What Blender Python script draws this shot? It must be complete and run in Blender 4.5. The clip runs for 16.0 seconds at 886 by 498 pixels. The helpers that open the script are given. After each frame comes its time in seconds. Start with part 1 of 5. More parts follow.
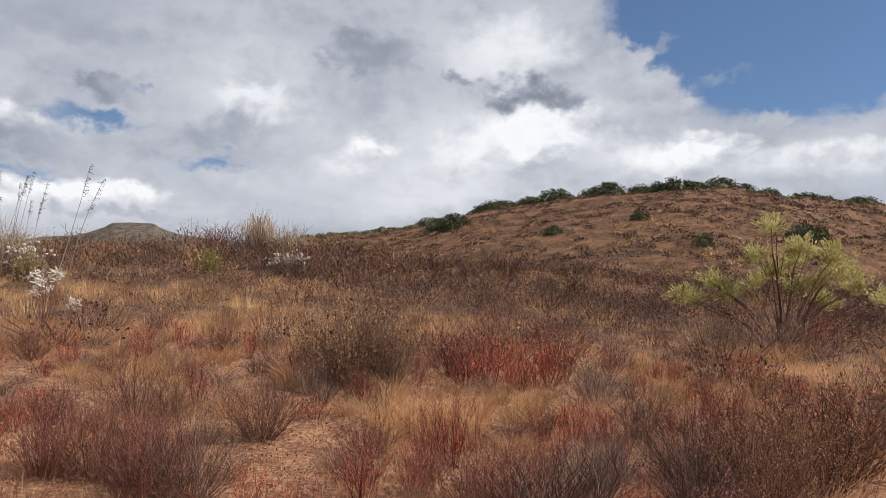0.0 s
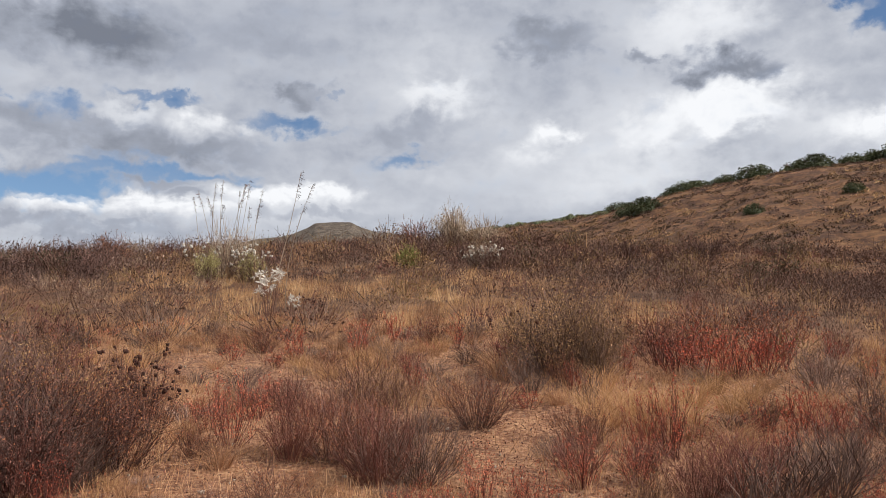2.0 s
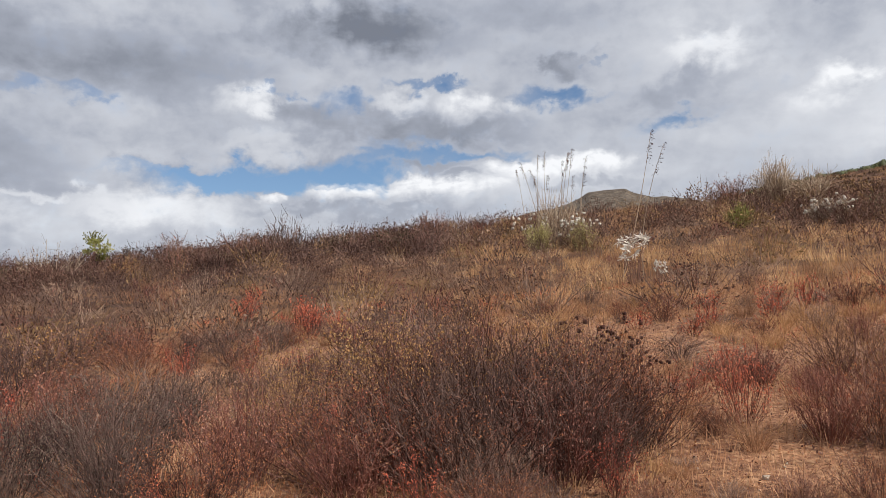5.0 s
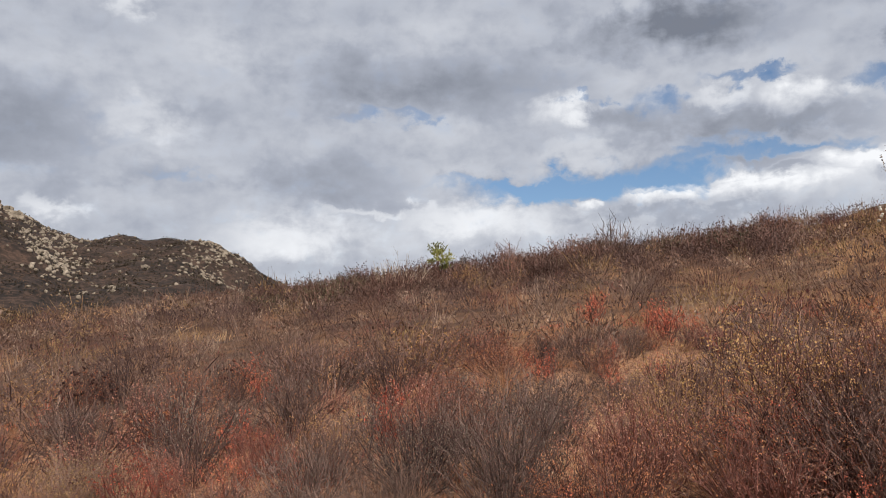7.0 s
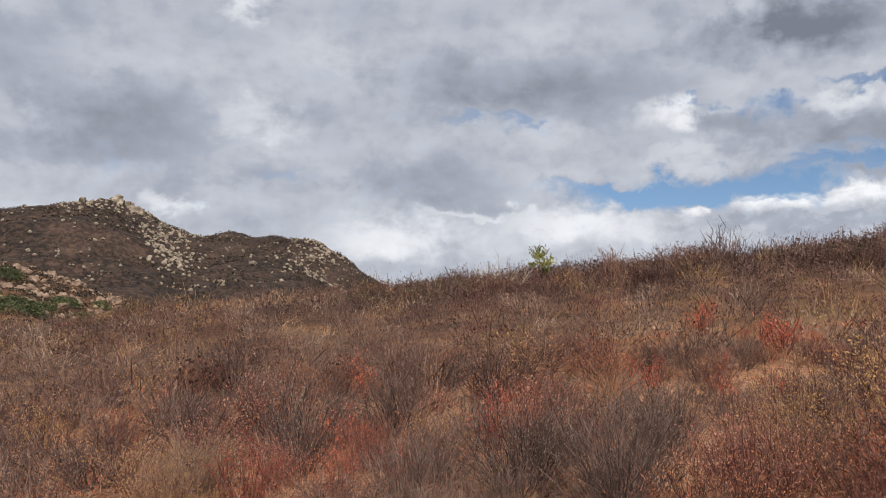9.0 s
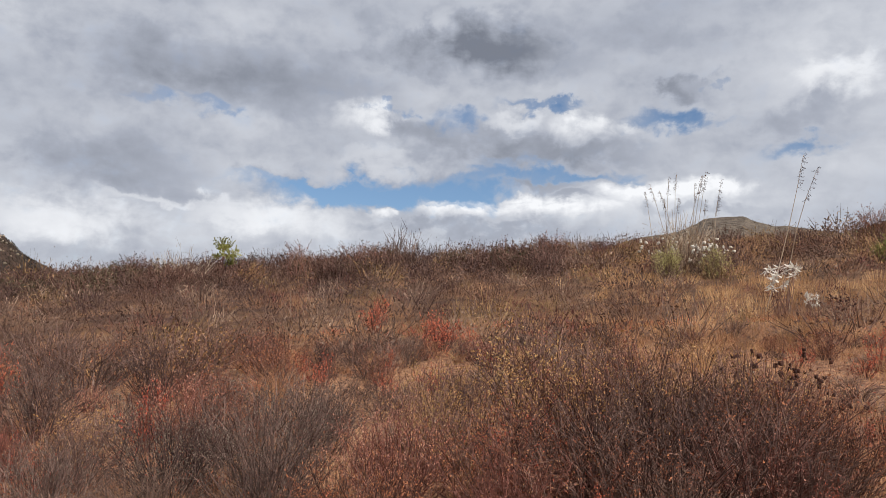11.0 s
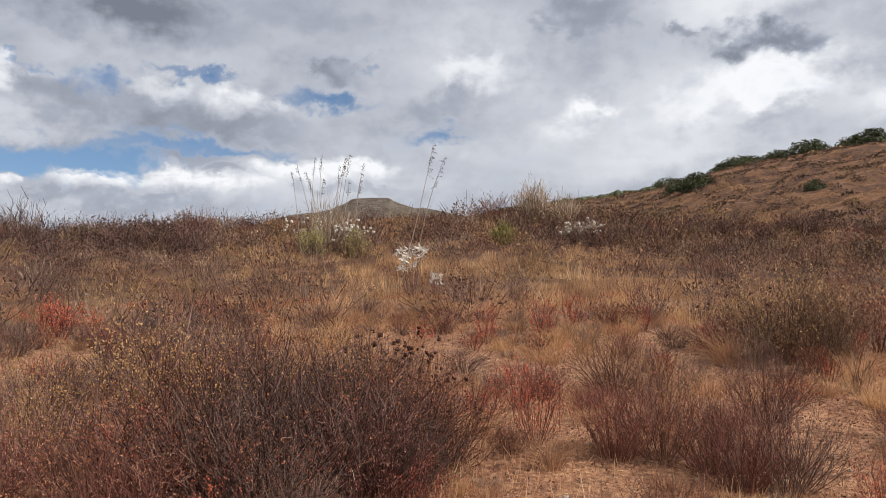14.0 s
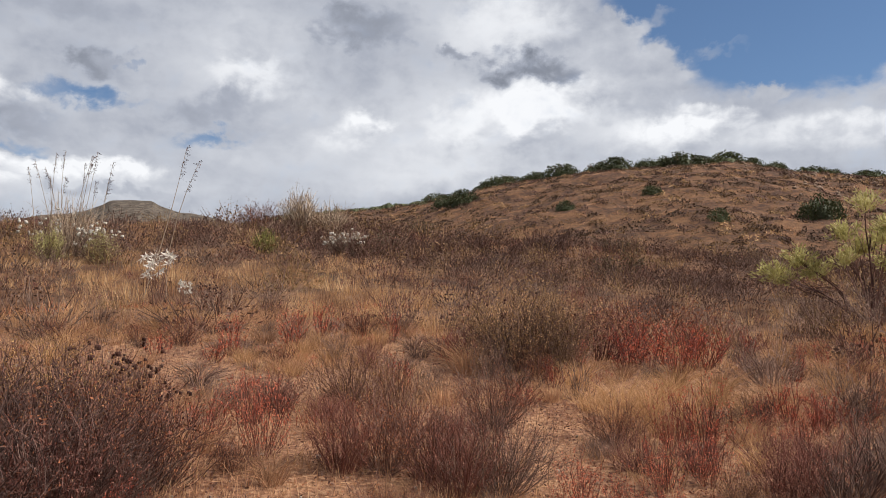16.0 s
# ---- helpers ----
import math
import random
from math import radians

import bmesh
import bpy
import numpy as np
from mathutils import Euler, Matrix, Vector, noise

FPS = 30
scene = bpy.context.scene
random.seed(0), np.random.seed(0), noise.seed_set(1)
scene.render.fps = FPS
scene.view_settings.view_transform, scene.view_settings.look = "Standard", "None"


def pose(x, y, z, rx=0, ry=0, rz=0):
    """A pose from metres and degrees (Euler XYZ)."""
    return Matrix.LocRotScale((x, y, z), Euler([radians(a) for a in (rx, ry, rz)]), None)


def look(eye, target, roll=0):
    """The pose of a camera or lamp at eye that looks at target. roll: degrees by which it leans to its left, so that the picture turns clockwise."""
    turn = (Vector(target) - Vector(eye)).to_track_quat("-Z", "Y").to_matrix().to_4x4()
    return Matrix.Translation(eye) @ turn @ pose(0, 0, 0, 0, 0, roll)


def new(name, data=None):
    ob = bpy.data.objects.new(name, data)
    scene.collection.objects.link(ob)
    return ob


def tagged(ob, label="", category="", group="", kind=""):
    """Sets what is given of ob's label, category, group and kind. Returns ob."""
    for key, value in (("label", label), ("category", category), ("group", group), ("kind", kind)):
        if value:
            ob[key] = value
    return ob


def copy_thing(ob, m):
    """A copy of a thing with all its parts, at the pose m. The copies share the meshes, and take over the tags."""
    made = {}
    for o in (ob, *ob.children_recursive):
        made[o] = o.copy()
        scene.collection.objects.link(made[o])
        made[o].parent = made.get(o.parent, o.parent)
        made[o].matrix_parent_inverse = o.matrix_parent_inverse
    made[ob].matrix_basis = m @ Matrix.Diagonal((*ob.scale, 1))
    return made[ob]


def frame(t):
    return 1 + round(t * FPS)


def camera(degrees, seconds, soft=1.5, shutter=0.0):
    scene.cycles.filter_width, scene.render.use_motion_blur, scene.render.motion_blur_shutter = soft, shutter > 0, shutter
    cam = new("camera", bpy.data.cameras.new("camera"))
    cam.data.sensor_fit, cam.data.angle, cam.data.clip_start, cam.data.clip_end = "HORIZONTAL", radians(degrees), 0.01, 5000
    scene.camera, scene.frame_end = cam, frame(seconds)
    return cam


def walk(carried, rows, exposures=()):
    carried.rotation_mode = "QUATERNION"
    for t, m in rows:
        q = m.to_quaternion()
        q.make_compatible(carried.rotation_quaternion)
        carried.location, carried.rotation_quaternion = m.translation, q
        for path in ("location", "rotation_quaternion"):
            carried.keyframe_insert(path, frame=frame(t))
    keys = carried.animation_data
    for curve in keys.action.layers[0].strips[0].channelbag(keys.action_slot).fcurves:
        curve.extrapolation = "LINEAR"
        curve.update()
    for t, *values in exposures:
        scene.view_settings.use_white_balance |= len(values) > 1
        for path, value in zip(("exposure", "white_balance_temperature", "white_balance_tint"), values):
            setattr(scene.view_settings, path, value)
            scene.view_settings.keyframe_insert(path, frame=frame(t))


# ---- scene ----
cam = camera(57.5, 16.0, soft=0.65)
PATH = [
    (0, (0.0, 0.0, 1.6), (0.0, 1.983, 1.861), 0.2),
    (0.5, (-0.04, -0.009, 1.593), (-0.111, 1.973, 1.846), 0.5),
    (1, (-0.049, -0.015, 1.596), (-0.209, 1.963, 1.845), 0.3),
    (1.5, (-0.071, -0.035, 1.606), (-0.366, 1.928, 1.853), -0.3),
    (2, (-0.153, -0.093, 1.609), (-0.613, 1.839, 1.845), -0.6),
    (2.5, (-0.302, -0.125, 1.589), (-0.899, 1.771, 1.803), 0.7),
    (3, (-0.581, -0.107, 1.572), (-1.306, 1.747, 1.76), 0.9),
    (3.5, (-0.987, -0.077, 1.586), (-1.848, 1.718, 1.778), 0.0),
    (4, (-1.403, -0.163, 1.618), (-2.352, 1.588, 1.804), -0.7),
    (6.5, (-2.352, -0.141, 1.634), (-3.796, 1.23, 1.829), -2.5),
    (7, (-2.511, -0.211, 1.628), (-4.141, 0.928, 1.845), -1.7),
    (7.5, (-2.62, -0.274, 1.617), (-4.373, 0.658, 1.863), -0.9),
    (8, (-2.635, -0.281, 1.607), (-4.427, 0.572, 1.854), -0.4),
    (8.5, (-2.621, -0.283, 1.603), (-4.409, 0.581, 1.836), 0.1),
    (9, (-2.602, -0.261, 1.602), (-4.358, 0.669, 1.829), 0.6),
    (9.5, (-2.602, -0.212, 1.62), (-4.274, 0.858, 1.861), 1.0),
    (10, (-2.53, -0.168, 1.616), (-4.051, 1.106, 1.867), 1.2),
    (12.5, (-2.453, -0.103, 1.703), (-3.436, 1.63, 1.882), 0.9),
    (13, (-2.423, -0.052, 1.703), (-3.235, 1.767, 1.883), 0.3),
    (13.5, (-2.398, -0.037, 1.699), (-3.08, 1.835, 1.873), -0.2),
    (14, (-2.345, -0.031, 1.703), (-2.888, 1.886, 1.88), -0.1),
    (14.5, (-2.25, 0.03, 1.7), (-2.614, 1.988, 1.889), 0.1),
    (15, (-2.162, 0.085, 1.697), (-2.361, 2.066, 1.891), 0.5),
    (15.5, (-2.104, 0.109, 1.702), (-2.186, 2.098, 1.899), 0.3),
    (16, (-2.073, 0.102, 1.704), (-2.063, 2.092, 1.905), -0.2),
]
walk(cam, [(t, look(eye, target, roll)) for t, eye, target, roll in PATH])

# ---- light and sky ----
SUN_AZ, SUN_EL = 98.0, 47.0   # degrees to the right of +y, and above the horizon
sun = new("sun", bpy.data.lights.new("sun", "SUN"))
sun.data.energy, sun.data.angle, sun.data.color = 5.0, radians(0.6), (1.0, 0.955, 0.885)
sun_to = Vector((math.sin(radians(SUN_AZ)) * math.cos(radians(SUN_EL)), math.cos(radians(SUN_AZ)) * math.cos(radians(SUN_EL)), math.sin(radians(SUN_EL))))
sun.matrix_world = look((0, 0, 60), Vector((0, 0, 60)) - sun_to)
scene.view_settings.exposure = 0.0

# Clouds, each an oval in the sky: azimuth to the left of +y, elevation, two half-widths, strength.
CLEAR_SKY = [(-24.5, 25.7, 13.6, 11.2, 1.15), (-60, 35, 24, 16, 1.2)]
BLUE_GAPS = [(42.9, 10.2, 9.31, 1.44, 1.02), (48.9, 10.1, 5.52, 0.96, 0.53), (32.6, 11.6, 7.47, 0.6, 0.67), (24.3, 15.3, 4.2, 0.85, 0.64), (39.9, 15.6, 2.07, 1.08, 0.53), (33.5, 16.5, 3.56, 0.48, 0.59), (44.2, 15.9, 1.15, 0.6, 0.48),
             (16.7, 13.2, 2.53, 0.72, 0.53), (35.8, 12.4, 2.76, 0.72, 0.38), (52.8, 10.8, 4.37, 0.48, 0.38), (73.2, 11.4, 2.99, 0.6, 0.33), (60.3, 15.6, 1.84, 0.6, 0.37), (57.4, 15.4, 1.15, 0.48, 0.33), (20.9, 17.3, 0.92, 0.36, 0.39)]
WISPS = [(-12.3, 20.3, 2.65, 1.14, 0.78), (-15.5, 17.7, 3.43, 1.43, 0.86), (-15.7, 20.7, 2.18, 1, 0.62), (-20, 18.4, 1.56, 0.57, 0.47), (-22.8, 15.3, 1.87, 0.57, 0.62), (-11.8, 17.5, 1.72, 2, 0.47)]
WHITE_MASS = [(2, 12.5, 15, 4.2, 0.13), (-5, 18, 8.5, 6, 0.08), (12, 17, 9, 4, 0.06), (27, 9.6, 13, 1.6, 0.14), (58, 7.5, 16, 2.2, 0.06)]
SOFT_WHITE = [(-4.5, 21, 5.2, 2.2, 0.3), (-6.8, 15.3, 4.7, 1.9, 0.42), (-0.8, 14.5, 2.5, 1.6, 0.22), (13.9, 17.3, 4.5, 1.9, 0.16), (0.4, 11.2, 6, 1.8, 0.1), (-15.3, 13.6, 5.3, 1.6, 0.22), (13.8, 17.4, 2.2, 1.3, 0.22),
              (44.6, 15, 1.7, 1, 0.2), (35.9, 15.3, 1.8, 0.7, 0.2), (44.5, 12.3, 4.6, 0.8, 0.16), (55.1, 8.3, 5.3, 1.1, 0.12), (76.1, 22.1, 1.5, 1.4, 0.26), (76.1, 15, 4.1, 1.5, 0.2), (81.2, 8.7, 1.5, 1.2, 0.3),
              (66.1, 7.3, 5.1, 1.6, 0.32), (45.8, 15.2, 2.1, 1.4, 0.24), (60.1, 9, 4.4, 0.5, 0.2), (71.7, 19.9, 3.5, 1.5, 0.08), (50.8, 8, 6.4, 1.2, 0.18)]
CUMULUS = [(-17.5, 13.4, 4.5, 1.0, 0.26), (-26, 12.6, 6, 1.1, 0.22), (5.7, 14.3, 1.6, 1.2, 0.36), (7.3, 13.4, 2.1, 1, 0.18), (-18, 14.7, 1.3, 0.5, 0.3), (-20.8, 14, 1.6, 0.5, 0.24), (30.4, 15.2, 2.4, 1, 0.34), (27.5, 14.9, 0.9, 0.6, 0.2), (26.9, 10.3, 2.2, 0.8, 0.42),
           (22.8, 10.6, 3.4, 0.9, 0.46), (33.3, 9.3, 4.8, 0.6, 0.3), (39.7, 9.2, 2.4, 0.6, 0.36), (44.4, 8.7, 0.8, 0.4, 0.34), (5.2, 14.1, 1.5, 1.2, 0.3), (39.2, 9.5, 2.6, 0.6, 0.3), (33.9, 9.7, 2.4, 0.5, 0.3),
           (75.4, 22.8, 1.6, 1.1, 0.16)]
GREYS = [(5.3, 21.2, 3.3, 1.2, 0.22), (-2.1, 19.3, 1.4, 0.6, 0.26), (-6.8, 18.1, 3.1, 1.2, 0.42), (-7.2, 13.1, 2.4, 0.8, 0.1), (23.7, 17.5, 1.2, 0.7, 0.1), (13, 14.4, 6.4, 1.5, 0.06), (38.1, 20.1, 8, 1.7, 0.22),
         (52.1, 16.6, 7.8, 2.1, 0.14), (32.6, 13.4, 6.5, 1, 0.22), (23.3, 17.4, 1.8, 0.8, 0.12), (15, 15, 4.6, 1.1, 0.06), (30.9, 10, 2.4, 0.5, 0.2), (38.9, 7.9, 8.6, 0.6, 0.12), (22.8, 9, 4.8, 0.5, 0.14)]
GREYS_WEST = [(83.8, 14.4, 6.2, 2.8, 0.2), (37.1, 21.1, 4.8, 1.8, 0.26), (57, 18.4, 9.5, 2.3, 0.14), (63.4, 11.2, 6, 1.8, 0.12), (52.4, 10.6, 2.9, 1.2, 0.12), (39.1, 14.5, 6.6, 1, 0.12), (32.8, 10.8, 3, 0.4, 0.14),
              (92.2, 17.5, 4.9, 2, 0.1), (88.9, 11.8, 6.1, 1.4, 0.12), (76.6, 11.6, 5.4, 1, 0.08)]

world = bpy.data.worlds.new("sky")
scene.world = world
world.use_nodes = True
wt = world.node_tree
wt.nodes.clear()


def wnode(kind, **props):
    n = wt.nodes.new(kind)
    for k, v in props.items():
        if k == "operation":
            n.operation = v
        elif k == "interpolation_type":
            n.interpolation_type = v
    return n


def wmath(op, a, b=None, c=None):
    n = wnode("ShaderNodeMath", operation=op)
    for i, v in enumerate((a, b, c)):
        if v is None:
            continue
        if isinstance(v, (int, float)):
            n.inputs[i].default_value = v
        else:
            wt.links.new(v, n.inputs[i])
    return n.outputs[0]


def wvec(op, a, b=None, c=None, out=0):
    n = wnode("ShaderNodeVectorMath", operation=op)
    for i, v in enumerate((a, b, c)):
        if v is None:
            continue
        if isinstance(v, (tuple, list)):
            n.inputs[i].default_value = v
        else:
            wt.links.new(v, n.inputs[i])
    return n.outputs["Value" if out else "Vector"]


def wnoise(vec, scale, detail, rough=0.55, dist=0.0):
    n = wnode("ShaderNodeTexNoise")
    n.inputs["Scale"].default_value, n.inputs["Detail"].default_value = scale, detail
    n.inputs["Roughness"].default_value, n.inputs["Distortion"].default_value = rough, dist
    wt.links.new(vec, n.inputs["Vector"])
    return n


def wstep(v, lo, hi, a=0.0, b=1.0):
    n = wnode("ShaderNodeMapRange", interpolation_type="SMOOTHSTEP")
    for i, x in zip((1, 2, 3, 4), (lo, hi, a, b)):
        n.inputs[i].default_value = x
    wt.links.new(v, n.inputs[0])
    return n.outputs[0]


def ovals(place, rows, outer=1.35, inner=0.25):
    """The sum of soft ovals in the sky."""
    total = None
    for u, v, a, b, s in rows:
        d = wvec("LENGTH", wvec("MULTIPLY_ADD", place, (1 / a, 1 / b, 0), (-u / a, -v / b, 0)), out=1)
        one = wstep(d, outer, inner, 0.0, s)
        total = one if total is None else wmath("ADD", total, one)
    return total


def heaps(place, rows):
    """Cumulus heads: lit domes with a firm upper edge that fade out below."""
    total = None
    for u, v, a, b, s in rows:
        local = wvec("MULTIPLY_ADD", place, (1 / a, 1 / b, 0), (-u / a, -v / b, 0))
        d = wvec("LENGTH", local, out=1)
        parts = wnode("ShaderNodeSeparateXYZ")
        wt.links.new(local, parts.inputs[0])
        one = wmath("MULTIPLY", wstep(d, 1.35, 0.55, 0.0, s), wstep(parts.outputs[1], -1.3, 0.7))
        total = one if total is None else wmath("MAXIMUM", total, one)
    return total


coord = wnode("ShaderNodeTexCoord").outputs["Generated"]
split = wnode("ShaderNodeSeparateXYZ")
wt.links.new(coord, split.inputs[0])
az_deg = wmath("MULTIPLY", wmath("ARCTAN2", wmath("MULTIPLY", split.outputs[0], -1.0), split.outputs[1]), 180 / math.pi)
el_deg = wmath("MULTIPLY", wmath("ARCSINE", split.outputs[2]), 180 / math.pi)
join = wnode("ShaderNodeCombineXYZ")
wt.links.new(az_deg, join.inputs[0])
wt.links.new(el_deg, join.inputs[1])
flat_place = join.outputs[0]
stretched = wvec("ADD", wvec("MULTIPLY", flat_place, (0.075, 0.15, 1)), (3.7, 1.2, 0))
big = wnoise(stretched, 1.5, 4, 0.5, 0.2)
fine = wnoise(wvec("MULTIPLY", flat_place, (0.10, 0.14, 1)), 3.0, 6, 0.55, 0.25)
billow = wnoise(wvec("MULTIPLY", flat_place, (0.10, 0.12, 1)), 7.0, 6, 0.55, 0.2)
streak = wnoise(wvec("MULTIPLY", flat_place, (0.05, 0.22, 1)), 1.3, 4, 0.5, 0.3)
warp = wvec("MULTIPLY", wvec("SUBTRACT", big.outputs["Color"], (0.5, 0.5, 0.5)), (4.0, 1.8, 0))
warp = wvec("ADD", warp, wvec("MULTIPLY", wvec("SUBTRACT", fine.outputs["Color"], (0.5, 0.5, 0.5)), (7.5, 4.0, 0)))
warp = wvec("ADD", warp, wvec("MULTIPLY", wvec("SUBTRACT", billow.outputs["Color"], (0.5, 0.5, 0.5)), (3.4, 2.2, 0)))
bent = wvec("ADD", flat_place, warp)
half_bent = wvec("ADD", flat_place, wvec("MULTIPLY", warp, (0.5, 0.5, 0)))
heap = wmath("MULTIPLY", heaps(half_bent, CUMULUS), wstep(billow.outputs[0], 0.32, 0.62, 0.55, 1.1))
ragged = wmath("ADD", wmath("MULTIPLY", wmath("SUBTRACT", fine.outputs[0], 0.5), 0.9), wmath("MULTIPLY", wmath("SUBTRACT", billow.outputs[0], 0.5), 0.5))
gaps = wmath("ADD", ovals(bent, BLUE_GAPS), ovals(half_bent, CLEAR_SKY, 1.04, 0.8))
gap_edge = wmath("ADD", wmath("SUBTRACT", gaps, ovals(bent, WISPS)), ragged)
gap_edge = wmath("SUBTRACT", gap_edge, wmath("MULTIPLY", heap, 2.2))
cover = wstep(gap_edge, 0.90, -0.02)
light = wmath("ADD", 0.52, wmath("SUBTRACT", wmath("ADD", wmath("MULTIPLY", ovals(bent, SOFT_WHITE), 0.8), ovals(half_bent, WHITE_MASS)), wmath("ADD", ovals(bent, GREYS), ovals(bent, GREYS_WEST))))
light = wmath("ADD", light, heap)
for cloud, amount in ((big, 0.28), (streak, 0.24), (fine, 0.28), (billow, 0.18)):
    light = wmath("ADD", light, wmath("MULTIPLY", wmath("SUBTRACT", cloud.outputs[0], 0.5), amount))
ramp = wnode("ShaderNodeValToRGB")
wt.links.new(light, ramp.inputs[0])
ramp.color_ramp.elements[0].position, ramp.color_ramp.elements[0].color = 0.12, (0.20, 0.22, 0.27, 1)
ramp.color_ramp.elements[1].position, ramp.color_ramp.elements[1].color = 0.92, (0.94, 0.955, 0.985, 1)
mid_stop = ramp.color_ramp.elements.new(0.45)
mid_stop.color = (0.41, 0.44, 0.515, 1)
sky = wnode("ShaderNodeTexSky")
sky.sky_type, sky.sun_disc = "NISHITA", False
sky.sun_elevation, sky.sun_rotation = radians(SUN_EL), radians(SUN_AZ)
sky.altitude, sky.dust_density, sky.ozone_density = 600, 0.25, 4.5
clear, cloudy = wnode("ShaderNodeBackground"), wnode("ShaderNodeBackground")
clear.inputs[1].default_value, cloudy.inputs[1].default_value = 0.097, 1.0
wt.links.new(sky.outputs[0], clear.inputs[0])
wt.links.new(ramp.outputs[0], cloudy.inputs[0])
mix = wnode("ShaderNodeMixShader")
wt.links.new(cover, mix.inputs[0])
wt.links.new(clear.outputs[0], mix.inputs[1])
wt.links.new(cloudy.outputs[0], mix.inputs[2])
world_out = wnode("ShaderNodeOutputWorld")
wt.links.new(mix.outputs[0], world_out.inputs[0])


# ---- materials ----
def material(name, rough=0.9):
    m = bpy.data.materials.new(name)
    m.use_nodes = True
    b = m.node_tree.nodes["Principled BSDF"]
    b.inputs["Roughness"].default_value = rough
    b.inputs["Specular IOR Level"].default_value = 0.25
    return m, m.node_tree, b


def stops(nt, colours):
    r = nt.nodes.new("ShaderNodeValToRGB")
    e = r.color_ramp.elements
    e[0].position, e[0].color = 0.0, (*colours[0], 1)
    e[1].position, e[1].color = 1.0, (*colours[-1], 1)
    for i, c in enumerate(colours[1:-1], 1):
        e.new(i / (len(colours) - 1)).color = (*c, 1)
    return r


def plant(name, colours, rough=0.85, through_light=0.0, object_shift=0.38, shade_factor=0.55):
    """Stems and leaves: a colour for each piece, shifted a little from plant to plant."""
    m, nt, b = material(name, rough)
    colours = [tuple(c * shade_factor for c in colours[0])] + [tuple(c * (0.75 + 0.25 * shade_factor) for c in colours[1])] + colours[2:]    # darkest stops lowered: deep shade inside the plant, put into the colours
    geo, info = nt.nodes.new("ShaderNodeNewGeometry"), nt.nodes.new("ShaderNodeObjectInfo")
    ramp_ = stops(nt, colours)
    add = nt.nodes.new("ShaderNodeMath")
    add.operation = "MULTIPLY_ADD"
    nt.links.new(info.outputs["Random"], add.inputs[0])
    add.inputs[1].default_value = object_shift
    add.use_clamp = True
    scale = nt.nodes.new("ShaderNodeMath")
    scale.operation = "MULTIPLY"
    nt.links.new(geo.outputs["Random Per Island"], scale.inputs[0])
    scale.inputs[1].default_value = 0.75 * (1.0 - object_shift)
    nt.links.new(scale.outputs[0], add.inputs[2])
    patch = nt.nodes.new("ShaderNodeTexNoise")
    patch.inputs["Scale"].default_value, patch.inputs["Detail"].default_value = 0.75, 2.0
    nt.links.new(nt.nodes.new("ShaderNodeTexCoord").outputs["Object"], patch.inputs["Vector"])
    shifted = nt.nodes.new("ShaderNodeMath")
    shifted.operation, shifted.use_clamp = "MULTIPLY_ADD", True
    nt.links.new(patch.outputs[0], shifted.inputs[0])
    shifted.inputs[1].default_value = 1.35
    low = nt.nodes.new("ShaderNodeMath")
    low.operation = "SUBTRACT"
    nt.links.new(add.outputs[0], low.inputs[0])
    low.inputs[1].default_value = 0.675 - 0.125 * (1.0 - object_shift)
    nt.links.new(low.outputs[0], shifted.inputs[2])
    nt.links.new(shifted.outputs[0], ramp_.inputs[0])
    nt.links.new(ramp_.outputs[0], b.inputs["Base Color"])
    if through_light:
        t = nt.nodes.new("ShaderNodeBsdfTranslucent")
        nt.links.new(ramp_.outputs[0], t.inputs[0])
        mx = nt.nodes.new("ShaderNodeMixShader")
        mx.inputs[0].default_value = through_light
        nt.links.new(b.outputs[0], mx.inputs[1])
        nt.links.new(t.outputs[0], mx.inputs[2])
        nt.links.new(mx.outputs[0], nt.nodes["Material Output"].inputs[0])
    return m


def noise_mix(nt, colours, scale, detail=6, rough=0.6, vec=None, dist=0.0, band=0.11):
    n = nt.nodes.new("ShaderNodeTexNoise")
    n.inputs["Scale"].default_value, n.inputs["Detail"].default_value = scale, detail
    n.inputs["Roughness"].default_value, n.inputs["Distortion"].default_value = rough, dist
    r = stops(nt, colours)
    r.color_ramp.elements[0].position, r.color_ramp.elements[-1].position = 0.5 - band, 0.5 + band
    if vec is not None:
        nt.links.new(vec, n.inputs["Vector"])
    nt.links.new(n.outputs[0], r.inputs[0])
    return r.outputs[0], n.outputs[0]


def mixed(nt, a, b_, f, mode="MIX"):
    n = nt.nodes.new("ShaderNodeMix")
    n.data_type, n.blend_type = "RGBA", mode
    for s, v in ((n.inputs[0], f), (n.inputs[6], a), (n.inputs[7], b_)):
        if isinstance(v, (int, float)):
            s.default_value = v
        elif isinstance(v, tuple):
            s.default_value = v
        else:
            nt.links.new(v, s)
    return n.outputs[2]


def bump(nt, b, height, strength, distance):
    n = nt.nodes.new("ShaderNodeBump")
    n.inputs["Strength"].default_value, n.inputs["Distance"].default_value = strength, distance
    nt.links.new(height, n.inputs["Height"])
    nt.links.new(n.outputs[0], b.inputs["Normal"])


